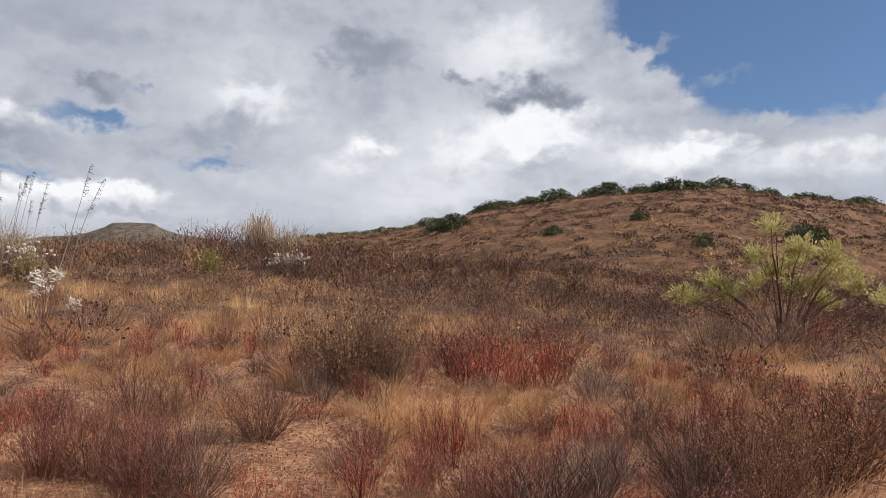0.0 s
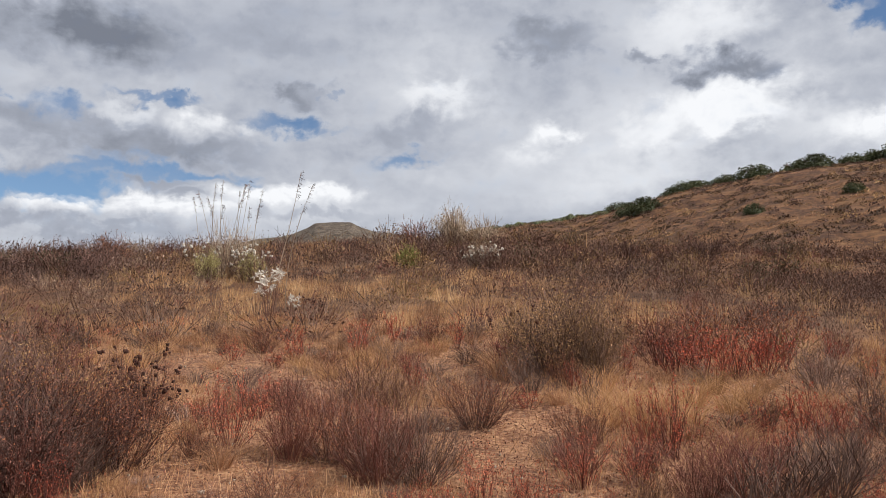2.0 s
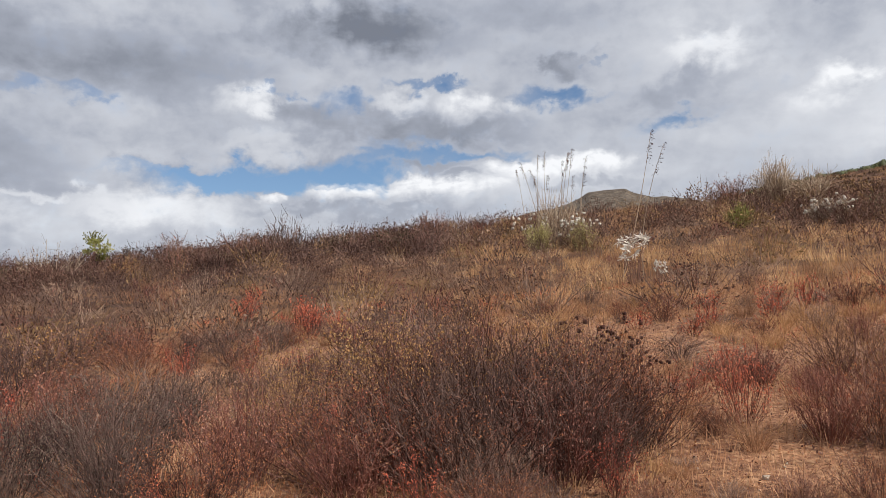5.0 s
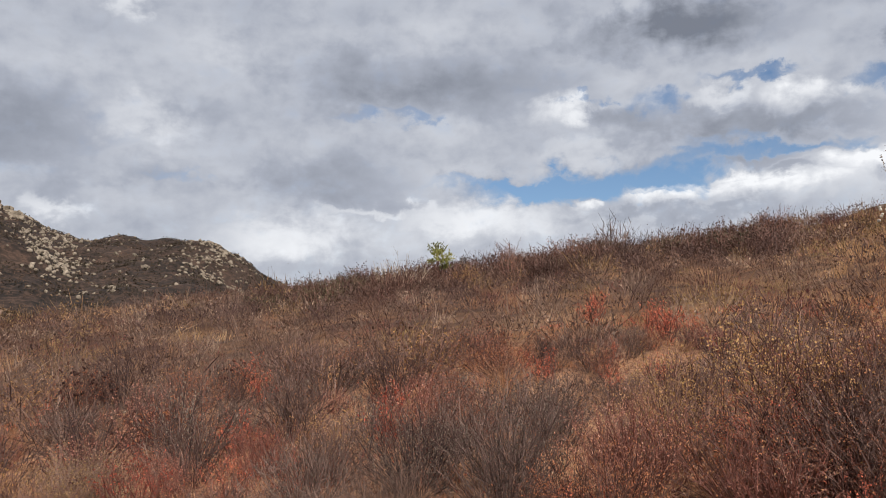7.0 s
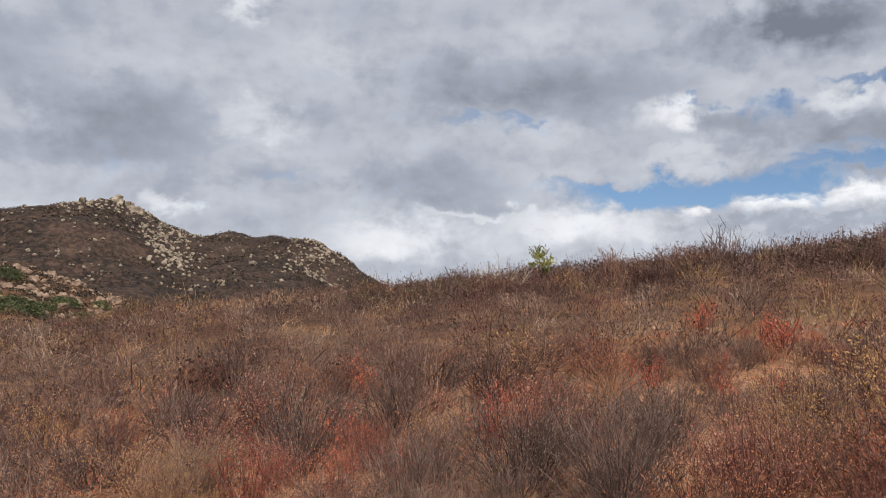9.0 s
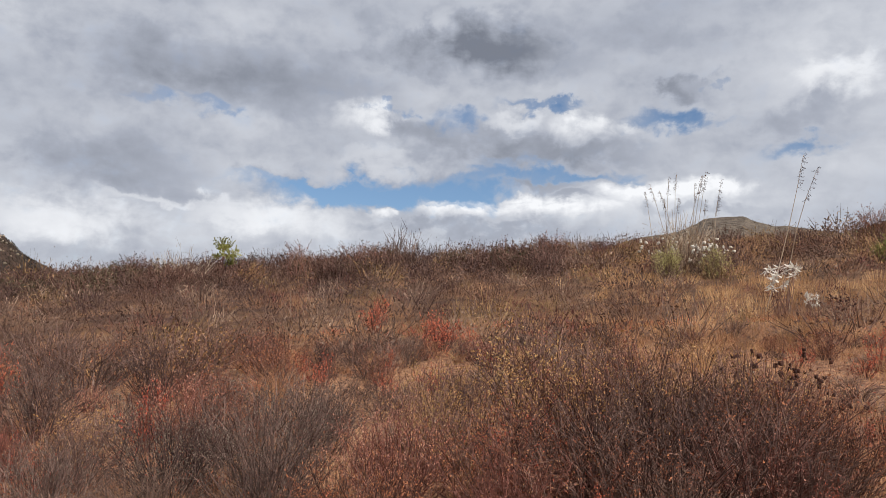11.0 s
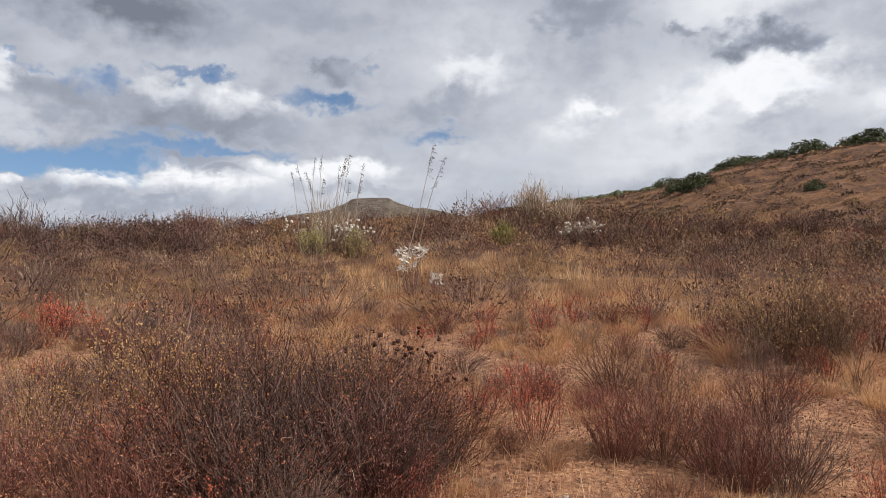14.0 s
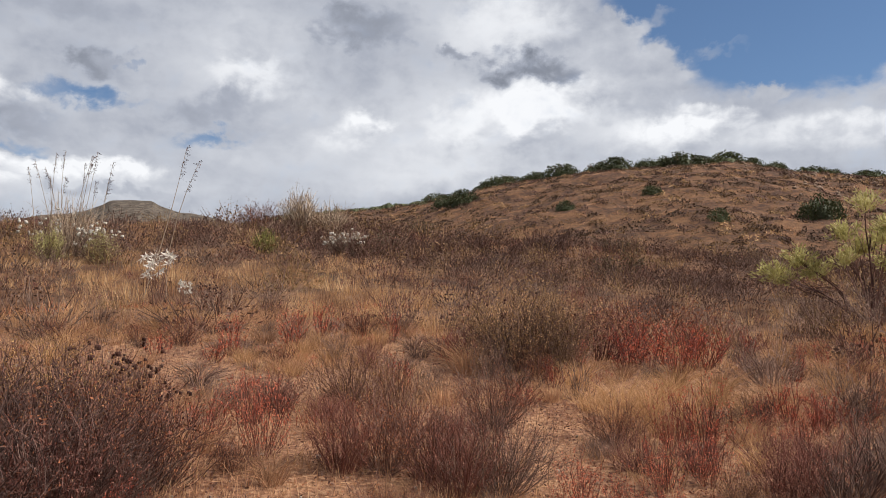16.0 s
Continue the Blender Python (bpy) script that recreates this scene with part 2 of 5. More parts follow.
def soil_material():
    m, nt, b = material("dry_reddish_soil", 0.95)
    pos = nt.nodes.new("ShaderNodeTexCoord").outputs["Object"]
    c1, _ = noise_mix(nt, [(0.16, 0.062, 0.034), (0.29, 0.122, 0.064), (0.42, 0.21, 0.108)], 0.55, 6, 0.55, pos, 0.0, 0.09)
    c2, grain = noise_mix(nt, [(0.055, 0.026, 0.017), (0.26, 0.122, 0.068), (0.52, 0.32, 0.185)], 22, 6, 0.6, pos, 0.0, 0.09)
    c3, clod = noise_mix(nt, [(0.06, 0.028, 0.018), (0.24, 0.106, 0.057), (0.46, 0.26, 0.138)], 4.5, 6, 0.6, pos, 0.4, 0.09)
    near_c = mixed(nt, mixed(nt, c1, c3, 0.5), c2, 0.42)
    # dry brush far off, and dark chaparral on the mountain, with cloud shade painted in
    f1, _ = noise_mix(nt, [(0.064, 0.031, 0.018), (0.135, 0.064, 0.032), (0.245, 0.124, 0.056)], 0.35, 7, 0.58, pos, 0.3, 0.085)
    f3, _ = noise_mix(nt, [(0.034, 0.017, 0.011), (0.092, 0.043, 0.024), (0.19, 0.094, 0.046)], 1.6, 6, 0.55, pos, 0.3, 0.08)
    f2, _ = noise_mix(nt, [(0.085, 0.048, 0.030), (0.17, 0.092, 0.052)], 0.03, 4, 0.6, pos)
    far_c = mixed(nt, mixed(nt, f1, f3, 0.5), f2, 0.12)
    # mountain ground: brown soil, darkened further to paint the cloud shade over it
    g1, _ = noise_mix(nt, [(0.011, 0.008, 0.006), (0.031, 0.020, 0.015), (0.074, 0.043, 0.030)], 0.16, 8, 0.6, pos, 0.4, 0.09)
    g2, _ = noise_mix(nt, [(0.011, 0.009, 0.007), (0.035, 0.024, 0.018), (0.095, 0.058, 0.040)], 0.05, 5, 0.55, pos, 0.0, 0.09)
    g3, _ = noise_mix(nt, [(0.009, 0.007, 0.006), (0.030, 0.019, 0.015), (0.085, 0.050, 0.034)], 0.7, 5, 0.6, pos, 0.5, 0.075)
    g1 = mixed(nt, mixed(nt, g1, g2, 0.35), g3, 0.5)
    p1, _ = noise_mix(nt, [(0.055, 0.041, 0.030), (0.095, 0.072, 0.053), (0.15, 0.117, 0.088)], 0.3, 6, 0.6, pos, 0.3, 0.09)
    sep = nt.nodes.new("ShaderNodeSeparateXYZ")
    nt.links.new(pos, sep.inputs[0])
    ln = nt.nodes.new("ShaderNodeVectorMath")
    ln.operation = "LENGTH"
    nt.links.new(pos, ln.inputs[0])

    def ranged(v, lo, hi):
        r = nt.nodes.new("ShaderNodeMapRange")
        r.inputs[1].default_value, r.inputs[2].default_value = lo, hi
        nt.links.new(v, r.inputs[0])
        return r.outputs[0]
    col = mixed(nt, near_c, far_c, ranged(ln.outputs["Value"], 12.0, 19.0))
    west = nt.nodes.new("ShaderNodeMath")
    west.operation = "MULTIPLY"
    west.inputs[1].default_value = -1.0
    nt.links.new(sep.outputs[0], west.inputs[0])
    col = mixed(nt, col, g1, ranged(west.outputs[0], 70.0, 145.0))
    col = mixed(nt, col, p1, ranged(sep.outputs[1], 250.0, 330.0))     # stony ground of the flat-topped hill, paled by distance haze painted in
    nt.links.new(col, b.inputs["Base Color"])
    bump(nt, b, grain, 0.9, 0.05)
    return m


def rock_material(name, colours):
    m, nt, b = material(name, 0.9)
    pos = nt.nodes.new("ShaderNodeTexCoord").outputs["Object"]
    c1, _ = noise_mix(nt, colours, 0.5, 8, 0.65, pos)
    c2, g = noise_mix(nt, [(0.05, 0.04, 0.03), (0.36, 0.30, 0.23)], 1.6, 8, 0.7, pos)
    nt.links.new(mixed(nt, c1, c2, 0.3), b.inputs["Base Color"])
    bump(nt, b, g, 0.6, 0.3)
    return m


SOIL = soil_material()
ROCK = rock_material("weathered_granite", [(0.132, 0.101, 0.073), (0.246, 0.194, 0.143), (0.378, 0.308, 0.236)])
SPUR_ROCK = rock_material("orange_granite", [(0.136, 0.081, 0.053), (0.238, 0.147, 0.099), (0.374, 0.246, 0.174)])
PEBBLE = rock_material("pebble_stone", [(0.30, 0.22, 0.16), (0.52, 0.42, 0.33)])
BROWN_STEM = plant("brown_twigs", [(0.044, 0.022, 0.018), (0.114, 0.055, 0.042), (0.209, 0.109, 0.082), (0.416, 0.256, 0.192)])
RUST_LEAF = plant("rust_leaves", [(0.061, 0.023, 0.017), (0.154, 0.054, 0.036), (0.285, 0.103, 0.057), (0.483, 0.192, 0.086), (0.23, 0.126, 0.07), (0.614, 0.312, 0.146)], 0.8, 0.2)
SEED_HEAD = plant("dark_seed_heads", [(0.035, 0.014, 0.012), (0.085, 0.032, 0.022), (0.15, 0.06, 0.035)])
GREY_STEM = plant("grey_twigs", [(0.066, 0.04, 0.03), (0.158, 0.096, 0.074), (0.295, 0.187, 0.143), (0.592, 0.402, 0.299)], shade_factor=0.8)
GREY_LEAF = plant("grey_brown_leaves", [(0.061, 0.039, 0.03), (0.142, 0.092, 0.069), (0.263, 0.173, 0.126), (0.514, 0.362, 0.257)], 0.85, 0.15, shade_factor=0.8)
STRAW = plant("straw", [(0.212, 0.114, 0.054), (0.423, 0.232, 0.107), (0.666, 0.392, 0.191), (0.858, 0.598, 0.334)], 0.75, 0.4, shade_factor=0.8)
TAN_STRAW = plant("tan_straw", [(0.162, 0.082, 0.047), (0.348, 0.181, 0.098), (0.6, 0.335, 0.182), (0.86, 0.573, 0.34)], 0.75, 0.4, shade_factor=0.8)
RED_STEM = plant("red_stems", [(0.086, 0.033, 0.026), (0.194, 0.07, 0.051), (0.367, 0.146, 0.099)])
RED_LEAF = plant("red_leaves", [(0.172, 0.033, 0.023), (0.449, 0.095, 0.058), (0.726, 0.197, 0.106), (0.86, 0.38, 0.219)], 0.8, 0.25)
PINK_LEAF = plant("pinkish_leaves", [(0.13, 0.055, 0.045), (0.298, 0.132, 0.101), (0.515, 0.251, 0.176), (0.731, 0.456, 0.318)], 0.8, 0.25)
DUSKY_LEAF = plant("dusky_grey_leaves", [(0.063, 0.047, 0.038), (0.121, 0.09, 0.07), (0.21, 0.157, 0.119), (0.42, 0.323, 0.247)], 0.75, 0.15)
OLIVE_LEAF = plant("olive_leaves", [(0.096, 0.058, 0.029), (0.268, 0.163, 0.076), (0.536, 0.325, 0.155), (0.86, 0.552, 0.281)], 0.8, 0.2)
OCHRE_LEAF = plant("ochre_leaves", [(0.095, 0.047, 0.024), (0.257, 0.128, 0.057), (0.512, 0.276, 0.101), (0.322, 0.213, 0.091), (0.735, 0.456, 0.202)], 0.8, 0.2)
OCHRE_SCRUB = plant("ochre_brush", [(0.08, 0.045, 0.024), (0.16, 0.092, 0.045), (0.25, 0.155, 0.070), (0.36, 0.235, 0.11)], 0.85, 0.1, shade_factor=0.8)
DULL_RED = plant("dull_red_leaves", [(0.065, 0.026, 0.024), (0.14, 0.052, 0.045), (0.24, 0.10, 0.075), (0.36, 0.19, 0.13)], 0.8, 0.2)
HILL_BRUSH = plant("hill_brush", [(0.048, 0.028, 0.018), (0.095, 0.053, 0.029), (0.16, 0.089, 0.044), (0.26, 0.155, 0.070), (0.13, 0.088, 0.046)], 0.9)
# Chaparral and mountain brush: dark plants, their colours lowered further for cloud shade.
CHAPARRAL = plant("shaded_chaparral", [(0.014, 0.012, 0.008), (0.028, 0.021, 0.013), (0.05, 0.035, 0.023), (0.095, 0.061, 0.04)], 0.85, 0.1)
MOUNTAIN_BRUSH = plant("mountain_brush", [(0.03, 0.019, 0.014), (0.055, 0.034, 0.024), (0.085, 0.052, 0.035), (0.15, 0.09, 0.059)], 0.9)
HILL_SHRUB = plant("dark_hill_shrubs", [(0.054, 0.033, 0.021), (0.092, 0.055, 0.034), (0.135, 0.081, 0.047), (0.203, 0.122, 0.068)], 0.9, shade_factor=0.8)
OLIVE_DARK = plant("dark_olive_brush", [(0.040, 0.032, 0.019), (0.075, 0.060, 0.034), (0.125, 0.098, 0.054), (0.20, 0.155, 0.085)], 0.85, 0.1, shade_factor=0.8)
PLUM_SCRUB = plant("plum_brown_brush", [(0.053, 0.031, 0.026), (0.094, 0.054, 0.045), (0.156, 0.092, 0.073), (0.294, 0.181, 0.141)], 0.85, 0.1, shade_factor=1.0)
DARK_SCRUB = plant("dark_brown_brush", [(0.062, 0.034, 0.026), (0.098, 0.052, 0.039), (0.150, 0.080, 0.057), (0.225, 0.125, 0.085)], 0.85, 0.1, shade_factor=0.8)
LIME_LEAF = plant("yellow_green_leaves", [(0.304, 0.267, 0.091), (0.546, 0.484, 0.192), (0.729, 0.642, 0.384)], 0.7, 0.45, object_shift=0.1, shade_factor=0.9)
PLUM_STEM = plant("dark_plum_twigs", [(0.035, 0.02, 0.018), (0.087, 0.05, 0.042), (0.162, 0.098, 0.08), (0.37, 0.248, 0.198)])
DARK_GREEN = plant("dark_green_leaves", [(0.04, 0.046, 0.019), (0.072, 0.082, 0.033), (0.122, 0.13, 0.056)], 0.6, 0.1, shade_factor=0.9)
WHITE_PETAL = plant("dry_white_petals", [(0.50, 0.45, 0.38), (0.72, 0.67, 0.59), (0.84, 0.80, 0.73)], 0.7, 0.2, 0.1, shade_factor=1.0)
SAPLING_LEAF = plant("fresh_sapling_leaves", [(0.128, 0.128, 0.033), (0.285, 0.277, 0.075), (0.48, 0.45, 0.15)], 0.65, 0.25)
PALE_STALK = plant("pale_stalks", [(0.26, 0.189, 0.133), (0.44, 0.336, 0.241), (0.62, 0.488, 0.361)], shade_factor=1.0)


# ---- the land ----
CX, CY, CREST = -1.3, 0.0, 38.0
NEAR_AZ = [-180, -75, -29, -23, -16, -8, 0, 7, 14, 18, 25, 30, 35, 39, 46, 53, 60, 65, 71, 76, 82, 87.5, 91, 110]
NEAR_EL = [0, 2, 4.6, 5.2, 5.9, 6.8, 7.5, 8.0, 8.05, 8.15, 8.05, 7.8, 7.35, 6.95, 6.55, 5.75, 4.9, 4.4, 3.6, 3.2, 2.6, 1.3, 0.6, -1.5]
HILL_AZ = [-180, -90, -60, -40, -29.4, -26.3, -23.9, -21.9, -20.5, -18.3, -15.7, -13.3, -11.4, -9, -7.4, -5, -3, -0.5, 1.5, 3.9, 7.9, 11, 14.5, 19, 30]
HILL_EL = [0, 2, 5, 8, 9.1, 9.7, 10.1, 10.55, 10.8, 11.0, 11.05, 11.0, 10.95, 10.75, 10.55, 10.25, 9.9, 9.2, 8.75, 8.45, 8.15, 7.9, 7.1, 5.8, 0]
MESA_AZ = [-10, 0, 8, 12, 17.2, 18.0, 18.6, 19.3, 19.8, 21.0, 22.4, 22.8, 24.0, 24.8, 26.5, 32, 40, 55]
MESA_EL = [0, 4, 6.2, 6.9, 8.0, 8.0, 8.2, 8.4, 8.7, 8.7, 8.6, 8.3, 7.8, 7.6, 7.4, 5.8, 4, 0]
MOUNT_AZ = [55.0, 62.0, 64.5, 66.9, 69.0, 71.2, 72.8, 75.4, 76.7, 78.0, 79.6, 80.8, 82.6, 83.6, 84.6, 87.2, 88.9, 90.8, 92.3, 93.5, 105.0, 125.0, 150.0]
MOUNT_EL = [0.0, 1.5, 2.6, 3.9, 5.32, 6.36, 6.61, 6.23, 6.57, 6.44, 6.69, 6.81, 7.56, 7.78, 8.23, 8.01, 7.83, 7.33, 7.28, 6.42, 6.5, 5.0, 0.0]
SPUR_AZ = [76, 80, 81.5, 83.3, 85.4, 87.8, 90.2, 93.4, 105, 140]
SPUR_EL = [0, 1.5, 1.9, 2.4, 2.95, 3.8, 4.4, 4.7, 5.0, 0]


def turned(az, knots, values, soft=1.0):
    return sum(np.interp(az + o * soft, knots, values) for o in (-1, -0.4, 0.4, 1)) / 4


def lattice(x, y, seed=0):
    """Smooth noise from -1 to 1 on a lattice one metre wide."""
    xi, yi = np.floor(x), np.floor(y)
    fx, fy = x - xi, y - yi
    fx, fy = fx * fx * (3 - 2 * fx), fy * fy * (3 - 2 * fy)

    def at(i, j):
        v = np.sin((xi + i) * 127.1 + (yi + j) * 311.7 + seed * 74.7) * 43758.5453
        return (v - np.floor(v)) * 2 - 1
    return (at(0, 0) * (1 - fx) + at(1, 0) * fx) * (1 - fy) + (at(0, 1) * (1 - fx) + at(1, 1) * fx) * fy


def rough(x, y, size, octaves, seed=0):
    total = 0
    for k in range(octaves):
        total = total + lattice(x / size * 2 ** k, y / size * 2 ** k, seed + k) / 2 ** k
    return total


def land(x, y):
    """The height of the ground."""
    x, y = np.asarray(x, float), np.asarray(y, float)
    dx, dy = x - CX, y - CY
    r, az = np.hypot(dx, dy), np.degrees(np.arctan2(-dx, dy))
    zc = 0.95 + CREST * np.tan(np.radians(turned(az, NEAR_AZ, NEAR_EL, 2.5)))
    u = r / CREST
    h = np.where(u < 1, zc * (0.7 * u + 0.3 * u * u), zc * (1 + 0.05 * (1 - np.exp(-(r - CREST) / 4))) - 0.10 * np.clip(r - CREST - 3, 0, 60))
    h = h + 0.05 * rough(x, y, 1.7, 3) * np.clip(r / 4, 0, 1) + 0.2 * rough(x, y, 9, 2, 5) * np.clip((r - 12) / 20, 0, 1)
    base = np.where(r > 60, -4.0, -60.0)

    def hill(foot, crest, knots, values, soft, tail, amp, size, seed, power):
        z = 1.6 + crest * np.tan(np.radians(turned(az, knots, values, soft)))
        up = np.clip((r - foot) / (crest - foot), 0, 1)
        shape = np.where(r < crest, 1 - (1 - up) ** power, np.exp(-((r - crest) / tail) ** 2))
        bumps = amp * rough(x, y, size, 5, seed) * np.clip(up * 3, 0, 1) * np.where(r < crest, 1 - 0.75 * up ** 6, 0.3)
        return -8 + (z + 8) * shape + bumps

    h = np.maximum(h, base)
    for one in (hill(34, 165, HILL_AZ, HILL_EL, 0.8, 50, 0.8, 9, 11, 1.25), hill(250, 520, MESA_AZ, MESA_EL, 0.1, 120, 1.5, 40, 23, 1.2),
                hill(120, 430, MOUNT_AZ, MOUNT_EL, 0.5, 140, 7.0, 45, 37, 1.45), hill(55, 135, SPUR_AZ, SPUR_EL, 0.6, 28, 1.2, 12, 51, 1.5)):
        h = np.maximum(h, one)
    return np.where(r > 900, h * np.clip(1 - (r - 900) / 1500, 0, 1) - np.clip((r - 900) / 60, 0, 20), h)


def mesh_of(name, verts, quads, mat, smooth=False):
    me = bpy.data.meshes.new(name)
    n, f = len(verts), len(quads)
    k = quads.shape[1]
    me.vertices.add(n)
    me.vertices.foreach_set("co", np.ascontiguousarray(verts, np.float32).ravel())
    me.loops.add(f * k)
    me.loops.foreach_set("vertex_index", np.ascontiguousarray(quads, np.int32).ravel())
    me.polygons.add(f)
    me.polygons.foreach_set("loop_start", np.arange(0, f * k, k, dtype=np.int32))
    me.materials.append(mat)
    me.update(calc_edges=True)
    if smooth:
        me.polygons.foreach_set("use_smooth", np.ones(f, bool))
    return me


def build_land():
    az = np.concatenate([np.arange(-180, -45, 3.0), np.arange(-45, -34, 1.0), np.arange(-34, 17, 0.42), np.arange(17.0, 26.0, 0.18), np.arange(26.0, 100, 0.42), np.arange(100, 180, 2.5)])
    r = np.concatenate([[0.0, 0.4], np.geomspace(0.8, 60, 95), np.geomspace(61, 560, 170), np.geomspace(600, 4600, 22)])
    A, Rr = np.meshgrid(np.radians(az), r)
    x, y = CX - Rr * np.sin(A), CY + Rr * np.cos(A)
    z = land(x, y)
    n, m = len(az), len(r)
    i, j = np.meshgrid(np.arange(n), np.arange(m - 1))
    k = (i + 1) % n
    quads = np.stack([j * n + i, (j + 1) * n + i, (j + 1) * n + k, j * n + k], -1).reshape(-1, 4)
    ob = new("ground", mesh_of("ground", np.stack([x, y, z], -1).reshape(-1, 3), quads[:, ::-1], SOIL, True))
    tagged(ob, "dry reddish sandy hillside running out to brush-covered hills", "ground", kind="structure")


build_land()


# ---- plants: pieces ----
class Pieces:
    """Collects prisms, ribbons and small leaves, all of four-sided faces, for one mesh."""

    def __init__(self):
        self.v, self.f, self.n = [], [], 0

    def add(self, v, f):
        self.v.append(v.reshape(-1, 3))
        self.f.append(f.reshape(-1, 4) + self.n)
        self.n += len(self.v[-1])

    def prisms(self, paths, radii):
        """paths (N, K, 3), radii (N, K): three-sided tapering stems."""
        N, K, _ = paths.shape
        if not N:
            return
        d = paths[:, -1] - paths[:, 0]
        d /= np.linalg.norm(d, axis=1, keepdims=True) + 1e-9
        a = np.cross(d, np.where(np.abs(d[:, 2:]) > 0.9, [[1.0, 0, 0]], [[0, 0, 1.0]]))
        a /= np.linalg.norm(a, axis=1, keepdims=True) + 1e-9
        b = np.cross(d, a)
        ang = np.arange(3) * 2 * np.pi / 3
        ring = a[:, None, None] * np.cos(ang)[:, None] + b[:, None, None] * np.sin(ang)[:, None]
        v = paths[:, :, None] + ring * radii[:, :, None, None]
        base = (np.arange(N) * K * 3)[:, None, None] + (np.arange(K - 1) * 3)[:, None]
        q = np.stack([base + np.arange(3), base + (np.arange(3) + 1) % 3, base + 3 + (np.arange(3) + 1) % 3, base + 3 + np.arange(3)], -1)
        self.add(v, q)

    def ribbons(self, paths, widths, rng):
        """paths (N, K, 3), widths (N, K): blades and the finest twigs."""
        N, K, _ = paths.shape
        if not N:
            return
        d = paths[:, -1] - paths[:, 0]
        side = np.cross(d, rng.normal(size=(N, 3)))
        side /= np.linalg.norm(side, axis=1, keepdims=True) + 1e-9
        off = side[:, None] * widths[..., None] * 0.5
        v = np.stack([paths - off, paths + off], 2)
        base = (np.arange(N) * K * 2)[:, None] + np.arange(K - 1) * 2
        self.add(v, np.stack([base, base + 1, base + 3, base + 2], -1))

    def leaves(self, places, length, width, rng, way=None, spread=1.0):
        N = len(places)
        if not N:
            return
        d = rng.normal(size=(N, 3)) * spread + (0 if way is None else way)
        d /= np.linalg.norm(d, axis=1, keepdims=True) + 1e-9
        s = np.cross(d, rng.normal(size=(N, 3)))
        s /= np.linalg.norm(s, axis=1, keepdims=True) + 1e-9
        L = (np.broadcast_to(length, N) * rng.uniform(0.6, 1.3, N))[:, None]
        Wd = (np.broadcast_to(width, N) * rng.uniform(0.6, 1.3, N))[:, None]
        v = np.stack([places, places + d * L * 0.5 + s * Wd * 0.5, places + d * L, places + d * L * 0.5 - s * Wd * 0.5], 1)
        self.add(v, np.arange(N * 4).reshape(N, 4))

    def balls(self, places, size, rng):
        """Small lumps of six faces."""
        N = len(places)
        if not N:
            return
        c = np.array([[-1, -1, -1], [1, -1, -1], [1, 1, -1], [-1, 1, -1], [-1, -1, 1], [1, -1, 1], [1, 1, 1], [-1, 1, 1]]) * 0.5
        s = np.broadcast_to(size, N) * rng.uniform(0.6, 1.3, N)
        v = places[:, None] + c * s[:, None, None] * rng.uniform(0.7, 1.2, (N, 8, 1))
        q = np.array([[3, 2, 1, 0], [4, 5, 6, 7], [0, 1, 5, 4], [1, 2, 6, 5], [2, 3, 7, 6], [3, 0, 4, 7]])
        self.add(v, (np.arange(N) * 8)[:, None, None] + q)

    def mound(self, wide, tall, rng, sides=8, rings=2, centre=(0, 0, 0)):
        """A ragged dome, open below."""
        a = np.arange(sides) * 2 * np.pi / sides + rng.uniform(0, 6)
        lobe = rng.uniform(0.75, 1.2, sides)
        rows = []
        for k in range(rings + 1):
            h = k / rings * np.pi / 2
            q = wide * lobe * np.cos(h) * rng.uniform(0.88, 1.1, sides) + (0.02 * wide if k == rings else 0)
            z = tall * np.sin(h) * (rng.uniform(0.85, 1.12, sides) if 0 < k < rings else np.ones(sides)) - (0.08 * tall if k == 0 else 0)
            rows.append(np.stack([np.cos(a) * q, np.sin(a) * q, z], 1))
        v = np.concatenate(rows) + np.asarray(centre)
        i, k = np.meshgrid(np.arange(sides), np.arange(rings))
        j = (i + 1) % sides
        self.add(v, np.stack([k * sides + i, k * sides + j, (k + 1) * sides + j, (k + 1) * sides + i], -1))

    def mesh(self, name, mat):
        return mesh_of(name, np.concatenate(self.v), np.concatenate(self.f), mat)


def bowed(base, tip, sag, rng, K=3):
    """Paths (N, K, 3) from base to tip, bowed by about sag."""
    t = np.linspace(0, 1, K)[None, :, None]
    bow = rng.normal(size=base.shape) * sag[:, None]
    return base[:, None] * (1 - t) + tip[:, None] * t + bow[:, None] * (4 * t * (1 - t))


def along(paths, t):
    """The points at t (N, M) on paths (N, K, 3)."""
    K = paths.shape[1]
    s = t * (K - 1)
    i = np.clip(np.floor(s).astype(int), 0, K - 2)
    w = (s - i)[..., None]
    rows = np.arange(len(paths))[:, None]
    return paths[rows, i] * (1 - w) + paths[rows, i + 1] * w


FINE = ("branchwork", "foliage", "seed_spray", "flower_spray", "grass_spray")   # joined pieces too fine to pick apart


def part(name, pieces, mat, parent, label=""):
    ob = new(name, pieces.mesh(name, mat))
    ob.parent = parent
    if name in FINE:
        tagged(ob, kind="stuff")
    return tagged(ob, label) if label else ob


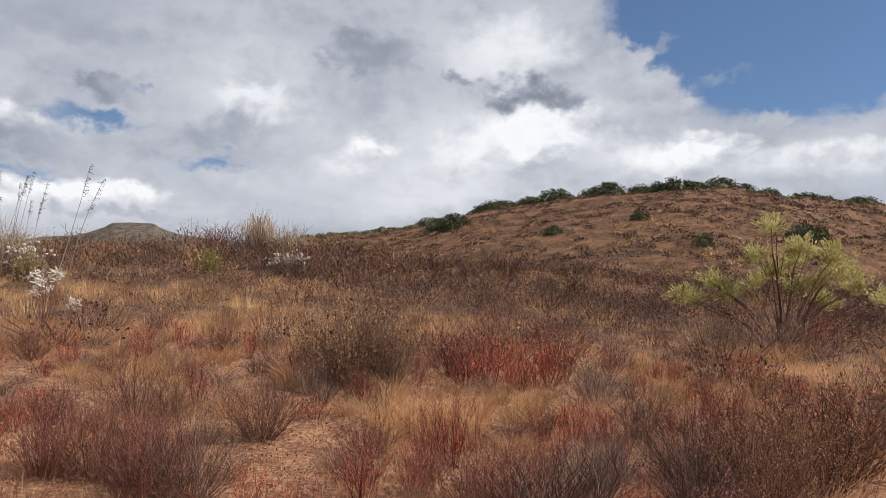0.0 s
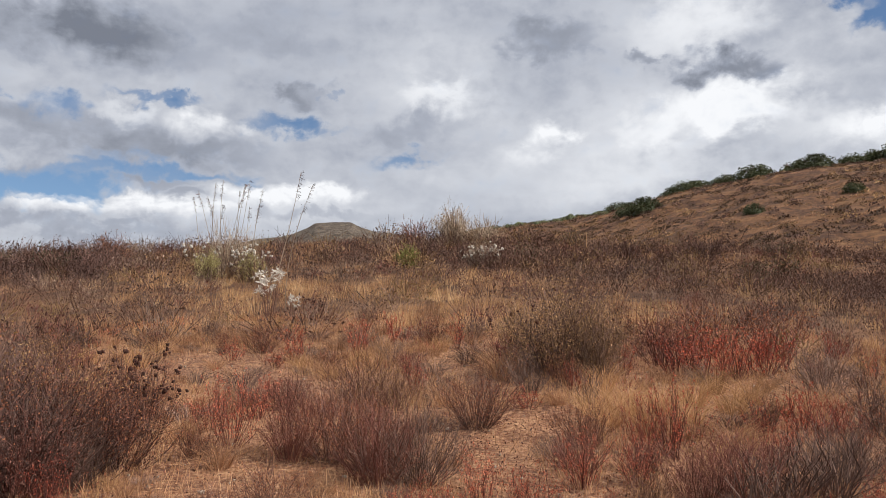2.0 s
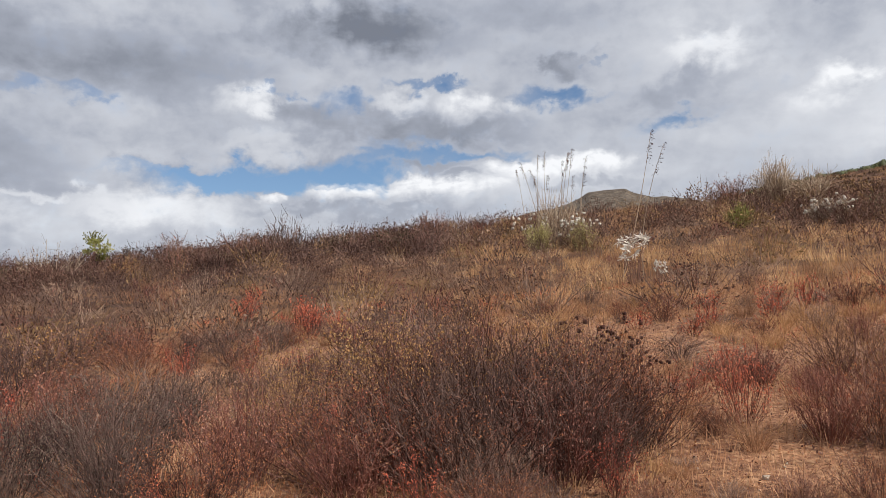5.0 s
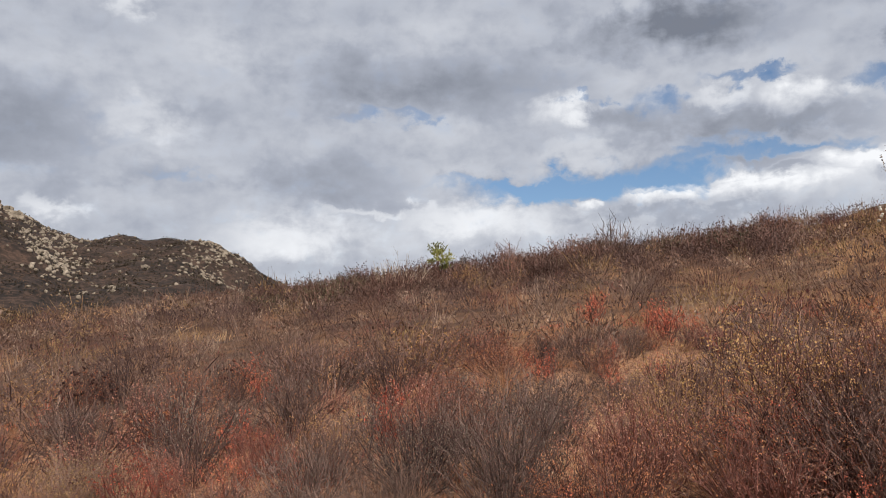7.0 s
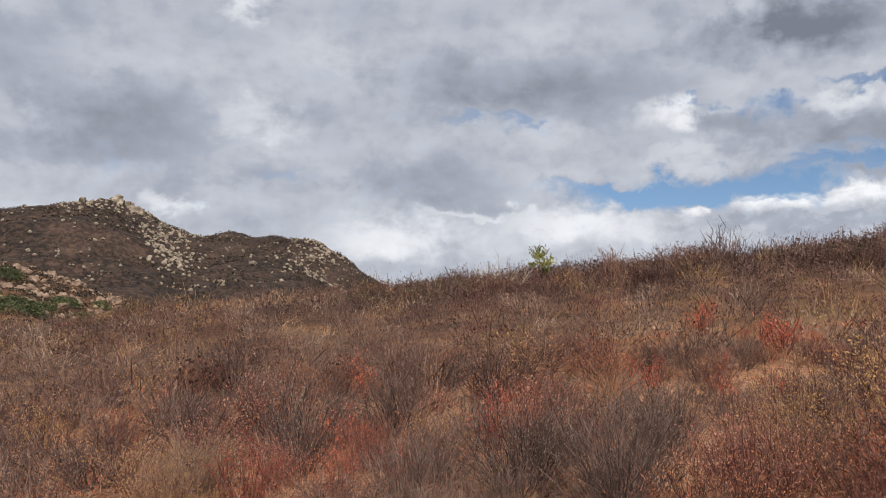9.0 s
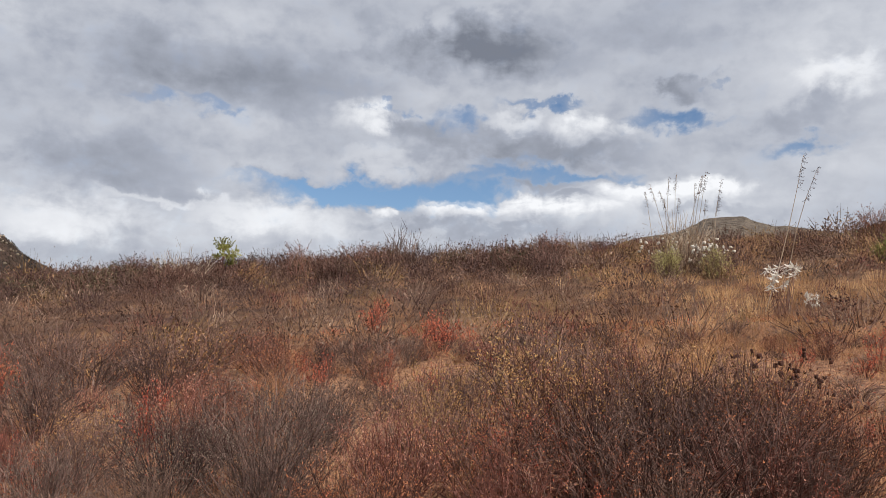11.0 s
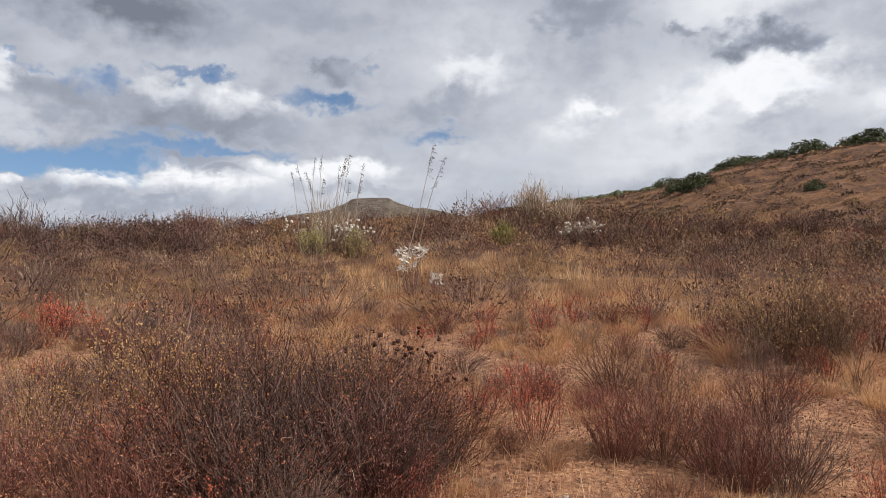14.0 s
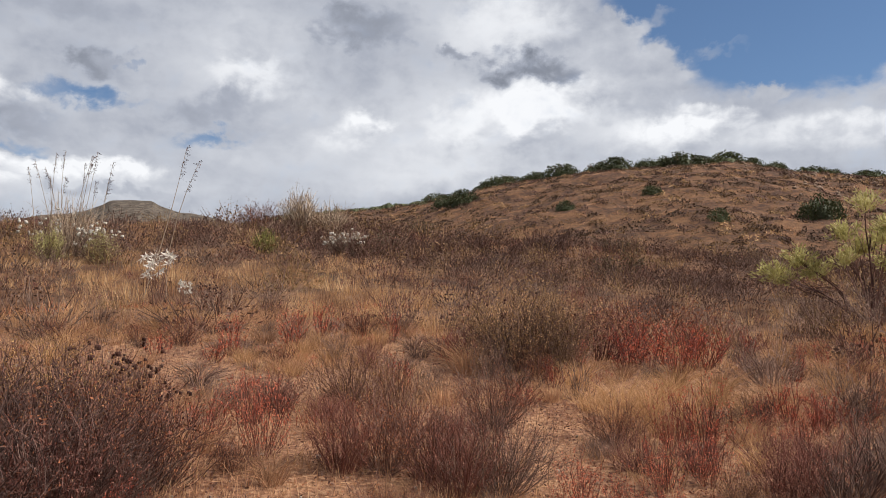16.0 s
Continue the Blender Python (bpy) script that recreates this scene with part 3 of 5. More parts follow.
def shrub(rng, radius, height, stems=180, twigs=3, leaf_n=4, leaf=(0.016, 0.009), lean=1.0, thick=0.003, heads=0, head=0.02, twig_len=0.3, limbs=14, open_=0.25, foot=0.24, splay=0.75):
    """A bushy plant of bowed stems that branch into twigs, filling a ragged dome; gives the pieces of its wood, leaves and seed heads."""
    wood, green, tops = Pieces(), Pieces(), Pieces()
    a, q = rng.uniform(0, 2 * np.pi, stems), np.sqrt(rng.uniform(0, 1, stems))
    lobes = 1 + 0.16 * np.sin(a * 3 + rng.uniform(0, 6)) + 0.12 * np.sin(a * 5 + rng.uniform(0, 6))
    base = np.stack([np.cos(a) * q * radius * foot, np.sin(a) * q * radius * foot, np.full(stems, -0.02)], 1)
    dome = np.sqrt(np.clip(1 - (q * 0.95) ** 2, 0, 1))
    hh = height * (open_ + (1 - open_) * dome) * rng.uniform(0.6, 1.08, stems)
    tip = np.stack([np.cos(a) * q * radius * lean * lobes, np.sin(a) * q * radius * lean * lobes, hh], 1)
    tip[:, :2] += rng.normal(size=(stems, 2)) * radius * 0.10
    paths = bowed(base, tip, np.full(stems, height * 0.09), rng, 3)
    wide = thick * rng.uniform(0.7, 1.3, (stems, 1))
    wood.prisms(paths[:limbs], wide[:limbs] * np.array([1.5, 1.0, 0.4]))
    wood.ribbons(paths[limbs:], wide[limbs:] * 1.7 * np.array([1.1, 0.9, 0.4]), rng)
    sites = tip
    if twigs:
        b = along(paths, rng.uniform(0.15, 0.97, (stems, twigs))).reshape(-1, 3)
        d = np.repeat(tip - base, twigs, 0)
        d = d / (np.linalg.norm(d, axis=1, keepdims=True) + 1e-9) + rng.normal(size=(len(b), 3)) * splay + [0, 0, 0.35]
        d /= np.linalg.norm(d, axis=1, keepdims=True)
        L = twig_len * height * rng.uniform(0.4, 1.1, len(b))
        e = b + d * L[:, None]
        tw = np.stack([b, e], 1)
        wood.ribbons(tw, thick * 1.3 * np.array([[1.0, 0.5]]) * rng.uniform(0.7, 1.2, (len(b), 1)), rng)
        if leaf_n:
            s = along(tw, rng.uniform(0.1, 1, (len(b), leaf_n))).reshape(-1, 3)
            green.leaves(s + rng.normal(size=s.shape) * leaf[0] * 0.4, leaf[0], leaf[1], rng, np.repeat(d, leaf_n, 0) * 0.8)
        sites = np.concatenate([e, tip])
    if heads:
        pick = rng.choice(len(sites), min(heads, len(sites)), replace=False)
        top = sites[pick]
        top = top[top[:, 2] > height * 0.45]
        top = np.concatenate([top + rng.normal(size=top.shape) * head * 0.5 for _ in range(2)])
        tops.balls(top, head, rng)
    return wood, green, tops


def tuft(rng, radius, height, blades=120, width=0.005, droop=0.35):
    """A tuft of grass."""
    g = Pieces()
    a, q = rng.uniform(0, 2 * np.pi, blades), np.sqrt(rng.uniform(0, 1, blades))
    base = np.stack([np.cos(a) * q * radius * 0.35, np.sin(a) * q * radius * 0.35, np.full(blades, -0.01)], 1)
    a2 = a + rng.normal(size=blades) * 0.5
    hh = height * rng.uniform(0.5, 1.1, blades)
    mid = base + np.stack([np.cos(a2) * q * radius * 0.4, np.sin(a2) * q * radius * 0.4, hh * 0.6], 1)
    tip = base + np.stack([np.cos(a2) * (q + 0.2) * radius, np.sin(a2) * (q + 0.2) * radius, hh * (1 - droop * q * rng.uniform(0, 1, blades))], 1)
    g.ribbons(np.stack([base, mid, tip], 1), width * np.array([[1.0, 0.8, 0.3]]) * rng.uniform(0.6, 1.3, (blades, 1)), rng)
    return g


def thing(name, label, category, group, parts):
    e = new(name)
    e.empty_display_size = 0.2
    tagged(e, label, category, group)
    for pname, pieces, mat, plabel in parts:
        if pieces.n:
            part(pname, pieces, mat, e, plabel)
    return e


def settle(x, y, turn=0.0, size=1.0, tall=1.0, sink=0.02):
    return Matrix.Translation((x, y, float(land(x, y)) - sink)) @ pose(0, 0, 0, 0, 0, turn) @ Matrix.Diagonal((size, size, size * tall, 1))


# ---- plants: kinds ----
SHRUBS = dict(
    rust=("brown_shrub", "dry rust-brown twiggy shrub with small leaves on sandy soil", "brown shrubs on the slope", 0.60, 0.70, BROWN_STEM, RUST_LEAF, dict(stems=150, twigs=6, leaf_n=4, leaf=(0.016, 0.010), thick=0.0028, twig_len=0.26)),
    heads=("buckwheat_shrub", "dry buckwheat shrub with dark round seed heads", "buckwheat shrubs on the slope", 0.50, 0.75, BROWN_STEM, RUST_LEAF, dict(stems=120, twigs=4, leaf_n=4, leaf=(0.016, 0.010), thick=0.0028, heads=60, head=0.026)),
    pink=("reddish_shrub", "fine-stemmed reddish brown shrub with pinkish leaves", "reddish shrubs on the slope", 0.48, 0.60, RED_STEM, PINK_LEAF, dict(stems=150, twigs=5, leaf_n=4, leaf=(0.014, 0.009), thick=0.0028, twig_len=0.3, foot=0.28, splay=0.6, open_=0.35)),
    ochre=("ochre_shrub", "fine-twigged shrub with small ochre leaves on dry soil", "ochre shrubs on the slope", 0.60, 0.75, BROWN_STEM, OCHRE_LEAF, dict(stems=140, twigs=6, leaf_n=4, leaf=(0.015, 0.009), thick=0.0028, splay=0.65)),
    grey=("twiggy_shrub", "leafless grey-brown twiggy shrub among dry grass", "grey shrubs on the slope", 0.55, 0.62, GREY_STEM, GREY_LEAF, dict(stems=170, twigs=6, leaf_n=2, twig_len=0.32, leaf=(0.014, 0.008), thick=0.0026, splay=0.65)),
    plum=("plum_shrub", "dense dark plum-brown twiggy shrub on the slope", "plum-brown shrubs on the slope", 0.62, 0.72, PLUM_STEM, DARK_SCRUB, dict(stems=150, twigs=6, leaf_n=4, leaf=(0.015, 0.009), thick=0.0029, twig_len=0.28)),
    dusky=("dusky_shrub", "dark-twigged shrub with small dull grey leaves", "dusky shrubs on the slope", 0.58, 0.72, PLUM_STEM, DUSKY_LEAF, dict(stems=140, twigs=6, leaf_n=4, leaf=(0.015, 0.010), thick=0.0030, twig_len=0.28, splay=0.6)),
    olive=("sage_shrub", "upright olive-brown sage shrub with dark seed heads", "sage shrubs on the slope", 0.75, 1.10, GREY_STEM, OLIVE_LEAF, dict(stems=230, twigs=6, leaf_n=6, leaf=(0.022, 0.014), thick=0.0034, heads=26, head=0.022, foot=0.35)),
    fan=("fan_shrub", "small pale grey plant of stiff fanned stems", "pale fanned plants on the slope", 0.24, 0.44, GREY_STEM, GREY_LEAF, dict(stems=80, twigs=2, leaf_n=1, leaf=(0.012, 0.007), thick=0.0030, splay=0.25, foot=0.2)),
    red=("red_plant", "small upright plant with red stems and leaves", "red plants on the slope", 0.24, 0.50, RED_STEM, RED_LEAF, dict(stems=46, twigs=4, leaf_n=5, leaf=(0.015, 0.009), thick=0.0027, twig_len=0.3, limbs=6, open_=0.5, splay=0.35)))


def make_kind(kind, k):
    """One plant of a kind, k its variant; a name that ends in _far is a sparser build of it."""
    far = kind.endswith("_far")
    kind = kind.replace("_far", "")
    rng = np.random.default_rng(sum(map(ord, kind)) * 7 + k + 50 * far)
    if kind in SHRUBS:
        name, label, group, radius, height, stem, leafy, more = SHRUBS[kind]
        more = dict(more)
        if far:
            more["stems"] = int(more["stems"] * 0.45)
            more["leaf"] = tuple(v * 1.6 for v in more.get("leaf", (0.016, 0.009)))
            more["thick"] = more.get("thick", 0.003) * 1.6
        w, g, t = shrub(rng, radius, height, **more)
        return thing(name, label, "plant" if kind in ("red", "fan") else "shrub", group, [("branchwork", w, stem, ""), ("foliage", g, leafy, ""), ("seed_spray", t, SEED_HEAD, "dark dried seed heads")])
    if kind == "straw":
        return thing("grass_tuft", "tuft of golden dry grass", "grass tuft", "dry grass tufts", [("grass_spray", tuft(rng, 0.22, 0.36, 170, 0.0036, 0.12), STRAW, "")])
    if kind == "tan":
        return thing("grass_tuft", "tuft of tan dried grass with bent blades", "grass tuft", "dry grass tufts", [("grass_spray", tuft(rng, 0.24, 0.28, 170, 0.0040, 0.25), TAN_STRAW, "")])
    return thing("grass_tuft", "small dense tuft of grey-brown grass", "grass tuft", "dry grass tufts", [("grass_spray", tuft(rng, 0.24, 0.24, 170, 0.0045, 0.4), GREY_STEM, "")])


KINDS, USED = {}, []
SPAN = dict(dusky=0.58, plum=0.62, rust=0.60, ochre=0.60, grey=0.55, pink=0.48, heads=0.5, fan=0.24, red=0.24, straw=0.26, tan=0.26, dark=0.24, olive=0.6)


def put(kind, x, y, size=1.0, tall=1.0, turn=0.0, label=""):
    """Set a plant of a kind on the ground."""
    if kind in SHRUBS and kind != "olive" and math.hypot(x - CX, y - CY) > 8.0:
        kind += "_far"
    variants = KINDS.setdefault(kind, [])
    m = settle(x, y, turn, size, tall)
    if len(variants) < (4 if kind[:3] in ("rus", "gre", "red", "str") else 3):
        ob = make_kind(kind, len(variants))
        ob.matrix_basis = m
        variants.append(ob)
    else:
        pick = variants[int(abs(x * 7.3 + y * 3.1) * 10) % len(variants)]
        ob = copy_thing(pick, Matrix.Identity(4))
        ob.matrix_basis = m
    USED.append((x, y, SPAN[kind.replace("_far", "")] * size))
    return tagged(ob, label) if label else ob


TUFT_SIZE = dict(straw=(0.22, 0.36), tan=(0.24, 0.28), dark=(0.24, 0.24))


def plants(rows):
    """Plants that stand out: kind, place, radius and height."""
    for kind, x, y, radius, height in rows:
        r0, h0 = SHRUBS[kind][3:5] if kind in SHRUBS else TUFT_SIZE[kind]
        put(kind, x, y, radius / r0, height / h0 * r0 / radius, (x * 97 + y * 53) % 360)


# the broad shrub west of the sandy path
plants((("rust", -4.2, 4.85, 0.75, 0.85), ("ochre", -4.95, 5.15, 0.80, 1.00), ("plum", -4.5, 4.35, 0.70, 0.78), ("rust", -5.05, 4.35, 0.75, 0.80), ("pink", -4.05, 4.45, 0.45, 0.62), ("ochre", -4.6, 5.55, 0.60, 0.88),
        ("rust", -3.85, 5.2, 0.42, 0.66), ("rust", -5.5, 4.0, 0.60, 0.72), ("ochre", -5.75, 4.9, 0.75, 0.95), ("rust", -5.4, 5.5, 0.60, 0.90), ("heads", -4.75, 6.5, 0.48, 0.78), ("heads", -4.3, 6.2, 0.36, 0.66),
        ("grey", -3.85, 4.72, 0.27, 0.42), ("grey", -4.3, 3.95, 0.36, 0.48), ("ochre", -6.3, 4.35, 0.50, 0.86), ("pink", -6.1, 3.75, 0.48, 0.64), ("pink", -5.15, 3.75, 0.42, 0.55), ("red", -5.75, 4.9, 0.26, 0.60), ("red", -5.2, 4.1, 0.26, 0.48),  ("plum", -4.45, 4.9, 0.62, 0.85), ("plum", -4.75, 4.7, 0.60, 0.80), ("rust", -4.1, 5.05, 0.50, 0.74)))
plants((("plum", -4.15, 4.6, 0.60, 0.72), ("ochre", -5.2, 4.8, 0.65, 0.92), ("rust", -4.6, 4.15, 0.60, 0.66), ("plum", -5.0, 5.0, 0.65, 0.92), ("ochre", -4.4, 5.3, 0.55, 0.90), ("plum", -4.9, 4.2, 0.60, 0.72)))
# beside the sandy path
plants((("red", -3.32, 5.88, 0.20, 0.62), ("red", -3.6, 6.9, 0.26, 0.36), ("red", -3.85, 6.45, 0.24, 0.40), ("rust", -2.45, 5.85, 0.46, 0.68), ("pink", -2.75, 5.75, 0.30, 0.52), ("rust", -2.1, 5.75, 0.36, 0.58),
        ("grey", -1.68, 5.5, 0.40, 0.60), ("pink", -1.95, 5.4, 0.34, 0.58), ("ochre", -2.9, 7.8, 0.52, 0.58), ("ochre", -2.5, 7.65, 0.36, 0.50), ("tan", -2.05, 7.9, 0.30, 0.30), ("grey", -2.2, 8.1, 0.24, 0.34),
        ("rust", -0.98, 9.2, 0.22, 0.42), ("fan", -0.67, 8.5, 0.23, 0.42), ("red", -0.56, 5.68, 0.20, 0.40), ("ochre", -0.12, 5.5, 0.20, 0.28), ("red", 0.09, 6.75, 0.26, 0.62), ("red", -0.12, 6.95, 0.20, 0.50),
        ("red", -1.25, 8.05, 0.20, 0.26), ("dark", -2.5, 9.25, 0.22, 0.28)))
plants((("straw", 0.4, 8.85, 0.30, 0.36), ("straw", 0.75, 8.6, 0.28, 0.34), ("straw", 1.0, 9.15, 0.30, 0.36), ("straw", 0.95, 8.2, 0.28, 0.32), ("tan", 0.6, 7.2, 0.32, 0.30), ("straw", 0.65, 9.5, 0.28, 0.36), ("tan", 0.25, 7.45, 0.28, 0.28), ("straw", -0.6, 8.0, 0.26, 0.32), ("tan", 1.3, 8.7, 0.30, 0.30)))
# straw and red plants round the tall sage
plants((("olive", -1.15, 9.95, 0.80, 1.18), ("olive", -0.7, 9.8, 0.50, 0.98), ("tan", -1.75, 9.55, 0.34, 0.48), ("grey", -1.5, 9.35, 0.28, 0.50), ("straw", -0.45, 7.65, 0.26, 0.34), ("straw", -0.1, 7.85, 0.28, 0.38),
        ("straw", -0.3, 8.15, 0.28, 0.40), ("straw", 0.05, 8.3, 0.26, 0.38), ("straw", -0.1, 7.4, 0.24, 0.30), ("straw", 0.3, 7.95, 0.24, 0.32), ("red", 0.3, 10.35, 0.30, 0.60), ("red", 0.65, 10.6, 0.32, 0.60),
        ("red", 1.0, 10.4, 0.30, 0.58), ("red", 1.35, 10.65, 0.32, 0.60), ("red", 0.5, 10.95, 0.30, 0.62), ("red", 0.95, 11.0, 0.30, 0.62), ("red", 1.6, 10.95, 0.28, 0.56), ("pink", 0.15, 11.3, 0.50, 0.70),
        ("rust", 0.8, 12.2, 0.75, 0.85), ("rust", 1.75, 12.5, 0.75, 0.82), ("rust", 0.0, 12.7, 0.60, 0.75), ("grey", 1.85, 9.75, 0.54, 0.60)))
# east of the path
plants((("plum", 0.96, 7.85, 0.20, 0.38), ("grey", 1.9, 8.0, 0.44, 0.66), ("tan", 1.5, 8.4, 0.34, 0.42), ("pink", 0.45, 5.8, 0.40, 0.52), ("fan", 0.8, 5.75, 0.40, 0.46), ("fan", 0.55, 5.5, 0.34, 0.40), ("grey", 1.2, 6.3, 0.40, 0.52), ("fan", 1.1, 5.9, 0.36, 0.46),
        ("pink", 0.2, 5.5, 0.26, 0.42), ("rust", 2.35, 6.2, 0.70, 0.85), ("rust", 3.3, 6.9, 0.72, 0.85), ("ochre", 2.3, 5.7, 0.55, 0.80), ("ochre", 2.9, 6.4, 0.60, 0.86), ("plum", 1.75, 5.75, 0.50, 0.66),
        ("rust", 2.0, 6.7, 0.55, 0.78), ("grey", 3.9, 7.6, 0.60, 0.70), ("red", 1.35, 7.5, 0.24, 0.40), ("red", 1.6, 7.9, 0.22, 0.38), ("straw", 2.45, 9.5, 0.28, 0.36), ("straw", 2.8, 10.0, 0.26, 0.36),
        ("grey", 6.0, 14.9, 0.85, 0.95), ("rust", 6.9, 15.3, 0.85, 0.90), ("grey", 5.2, 15.4, 0.80, 0.90), ("straw", 5.2, 14.2, 0.50, 0.45), ("straw", 5.9, 14.1, 0.50, 0.42)))
# small tufts on the open ground north of the path
plants((("dark", -6.43, 12.35, 0.20, 0.22), ("dark", -6.2, 12.85, 0.20, 0.22), ("dark", -5.68, 12.0, 0.19, 0.25), ("dark", -5.07, 11.95, 0.24, 0.26), ("grey", -5.1, 14.3, 0.32, 0.48), ("grey", -4.1, 11.5, 0.25, 0.40),
        ("grey", -7.1, 12.1, 0.32, 0.45), ("heads", -6.0, 14.1, 0.36, 0.58), ("ochre", -5.6, 13.9, 0.28, 0.42), ("dark", -5.17, 8.5, 0.20, 0.24), ("dark", -4.3, 10.2, 0.20, 0.20), ("red", -4.7, 9.6, 0.18, 0.28),
        ("grey", -3.4, 10.4, 0.26, 0.36), ("rust", -3.2, 11.8, 0.36, 0.46), ("tan", -3.8, 9.2, 0.26, 0.26), ("dark", -2.0, 11.2, 0.24, 0.26), ("grey", -2.7, 12.6, 0.34, 0.44), ("grey", -1.9, 13.4, 0.40, 0.50)))
# the brushy slope to the west
plants((("dusky", -9.85, 2.05, 0.48, 0.82), ("plum", -10.2, 3.25, 0.58, 0.74), ("grey", -15.1, 2.1, 0.72, 0.82), ("dusky", -6.95, 3.4, 0.56, 0.80), ("dusky", -7.45, 2.95, 0.52, 0.70), ("dusky", -6.5, 3.0, 0.46, 0.64),
        ("ochre", -6.6, 6.0, 0.75, 0.98), ("ochre", -7.2, 5.5, 0.50, 0.72), ("red", -5.9, 4.55, 0.28, 0.52), ("red", -5.45, 4.2, 0.28, 0.50), ("tan", -9.85, 5.75, 0.30, 0.46), ("ochre", -11.5, 5.6, 0.85, 0.80), ("olive", -9.1, 1.05, 0.42, 0.50),
        ("ochre", -8.6, 0.75, 0.40, 0.46), ("ochre", -9.5, 0.7, 0.42, 0.48), ("red", -8.4, 1.95, 0.22, 0.36), ("red", -8.15, 2.3, 0.20, 0.34), ("pink", -8.75, 1.6, 0.26, 0.40), ("pink", -8.9, 2.4, 0.34, 0.50),
        ("red", -10.6, 9.4, 0.34, 0.55), ("red", -11.1, 9.7, 0.32, 0.55), ("red", -10.2, 9.0, 0.30, 0.50), ("red", -12.9, 10.3, 0.32, 0.58), ("red", -13.3, 10.7, 0.32, 0.56)))

BARE = [(-2.95, 5.1, 0.50, 0.70), (-3.35, 6.35, 0.42, 0.60), (-1.1, 7.5, 0.45, 0.75), (-0.96, 5.75, 0.34, 0.55), (-5.4, 9.5, 0.95, 0.95), (-4.4, 8.4, 0.7, 0.7), (-0.1, 9.15, 0.3, 0.5), (0.1, 6.15, 0.22, 0.4), (-1.9, 8.9, 0.40, 1.0),
        (-3.2, 8.7, 0.6, 0.7), (-8.9, 7.8, 0.8, 1.0), (-12.3, 1.9, 0.45, 0.5), (-10.4, 4.15, 0.45, 0.45), (1.1, 8.6, 0.5, 0.5), (-6.3, 8.7, 0.7, 0.6), (-1.4, 6.6, 0.35, 0.6), (-2.4, 10.3, 0.5, 0.8), (-8.0, 9.9, 0.6, 0.7), (-3.9, 12.6, 0.8, 0.7)]


def bare(x, y):
    ragged = 1.0 + 0.8 * float(lattice(np.array(x / 0.45), np.array(y / 0.45), 5))
    return any(((x - a) / c) ** 2 + ((y - b) / d) ** 2 < ragged for a, b, c, d in BARE)


def chances(az, r):
    """How the kinds are mixed, by azimuth and distance."""
    if az < 32:
        if r < 13:
            return dict(rust=0.10, pink=0.13, ochre=0.07, grey=0.16, red=0.12, straw=0.14, tan=0.18, dark=0.10)
        if 6 < az and r < 25:
            return dict(rust=0.06, ochre=0.05, grey=0.09, red=0.04, straw=0.48, tan=0.30)
        if r < 19:
            return dict(rust=0.18, plum=0.07, ochre=0.09, grey=0.14, red=0.12, straw=0.24, tan=0.18)
        return dict(rust=0.46, plum=0.1, ochre=0.05, grey=0.1, red=0.06, straw=0.05, tan=0.09, olive=0.09)
    if r < 13:
        return dict(rust=0.13, plum=0.24, dusky=0.20, pink=0.09, ochre=0.03, grey=0.18, red=0.04, heads=0.01, tan=0.06, straw=0.02)
    if 75 < az < 82 and r > 33:
        return dict(straw=0.42, tan=0.25, olive=0.2, plum=0.13)
    return dict(rust=0.20, plum=0.40, ochre=0.04, grey=0.24, red=0.04, straw=0.01, tan=0.05, olive=0.02)


def scatter_near():
    """Plants between those that stand out; on the path side they leave open soil."""
    rng = random.Random(5)
    done = 0
    for _ in range(9000):
        az, r = rng.uniform(-36, 98), math.sqrt(rng.uniform(3.6 ** 2, 13.5 ** 2))
        x, y = CX - r * math.sin(radians(az)), CY + r * math.cos(radians(az))
        mix_ = chances(az, r)
        kind = rng.choices(list(mix_), list(mix_.values()))[0]
        brushy = az > 33 + 4 * float(lattice(np.array(r / 2.0), np.array(0.5), 9))
        size = rng.uniform(0.6, 1.25) if brushy or kind in ("straw", "tan", "red", "dark") else rng.uniform(0.35, 0.8)
        if 30 < az < 53 and r > 5.8 and kind in SHRUBS:
            size *= 0.6
        if bare(x, y) and not (kind in ("tan", "dark", "red") and rng.random() < 0.12):
            continue
        if math.hypot(x + 2.6, y + 0.2) < 3.5 or math.hypot(x, y) < 4.3 or math.hypot(x + 1.3, y) < 4.0:
            continue
        if r < 5.4:
            size *= 0.62
        if 4 < az < 33 and r > 8.5 and kind in SHRUBS and rng.random() < 0.5:
            kind = rng.choice(("straw", "tan", "dark"))
        need, gap = SPAN[kind] * size, 0.62 if brushy else 0.74
        if any(math.hypot(x - a, y - b) < (need + s) * gap for a, b, s in USED):
            continue
        put(kind, x, y, size, rng.uniform(0.8, 1.15), rng.uniform(0, 360))
        done += 1
        if done > 640:
            break


scatter_near()


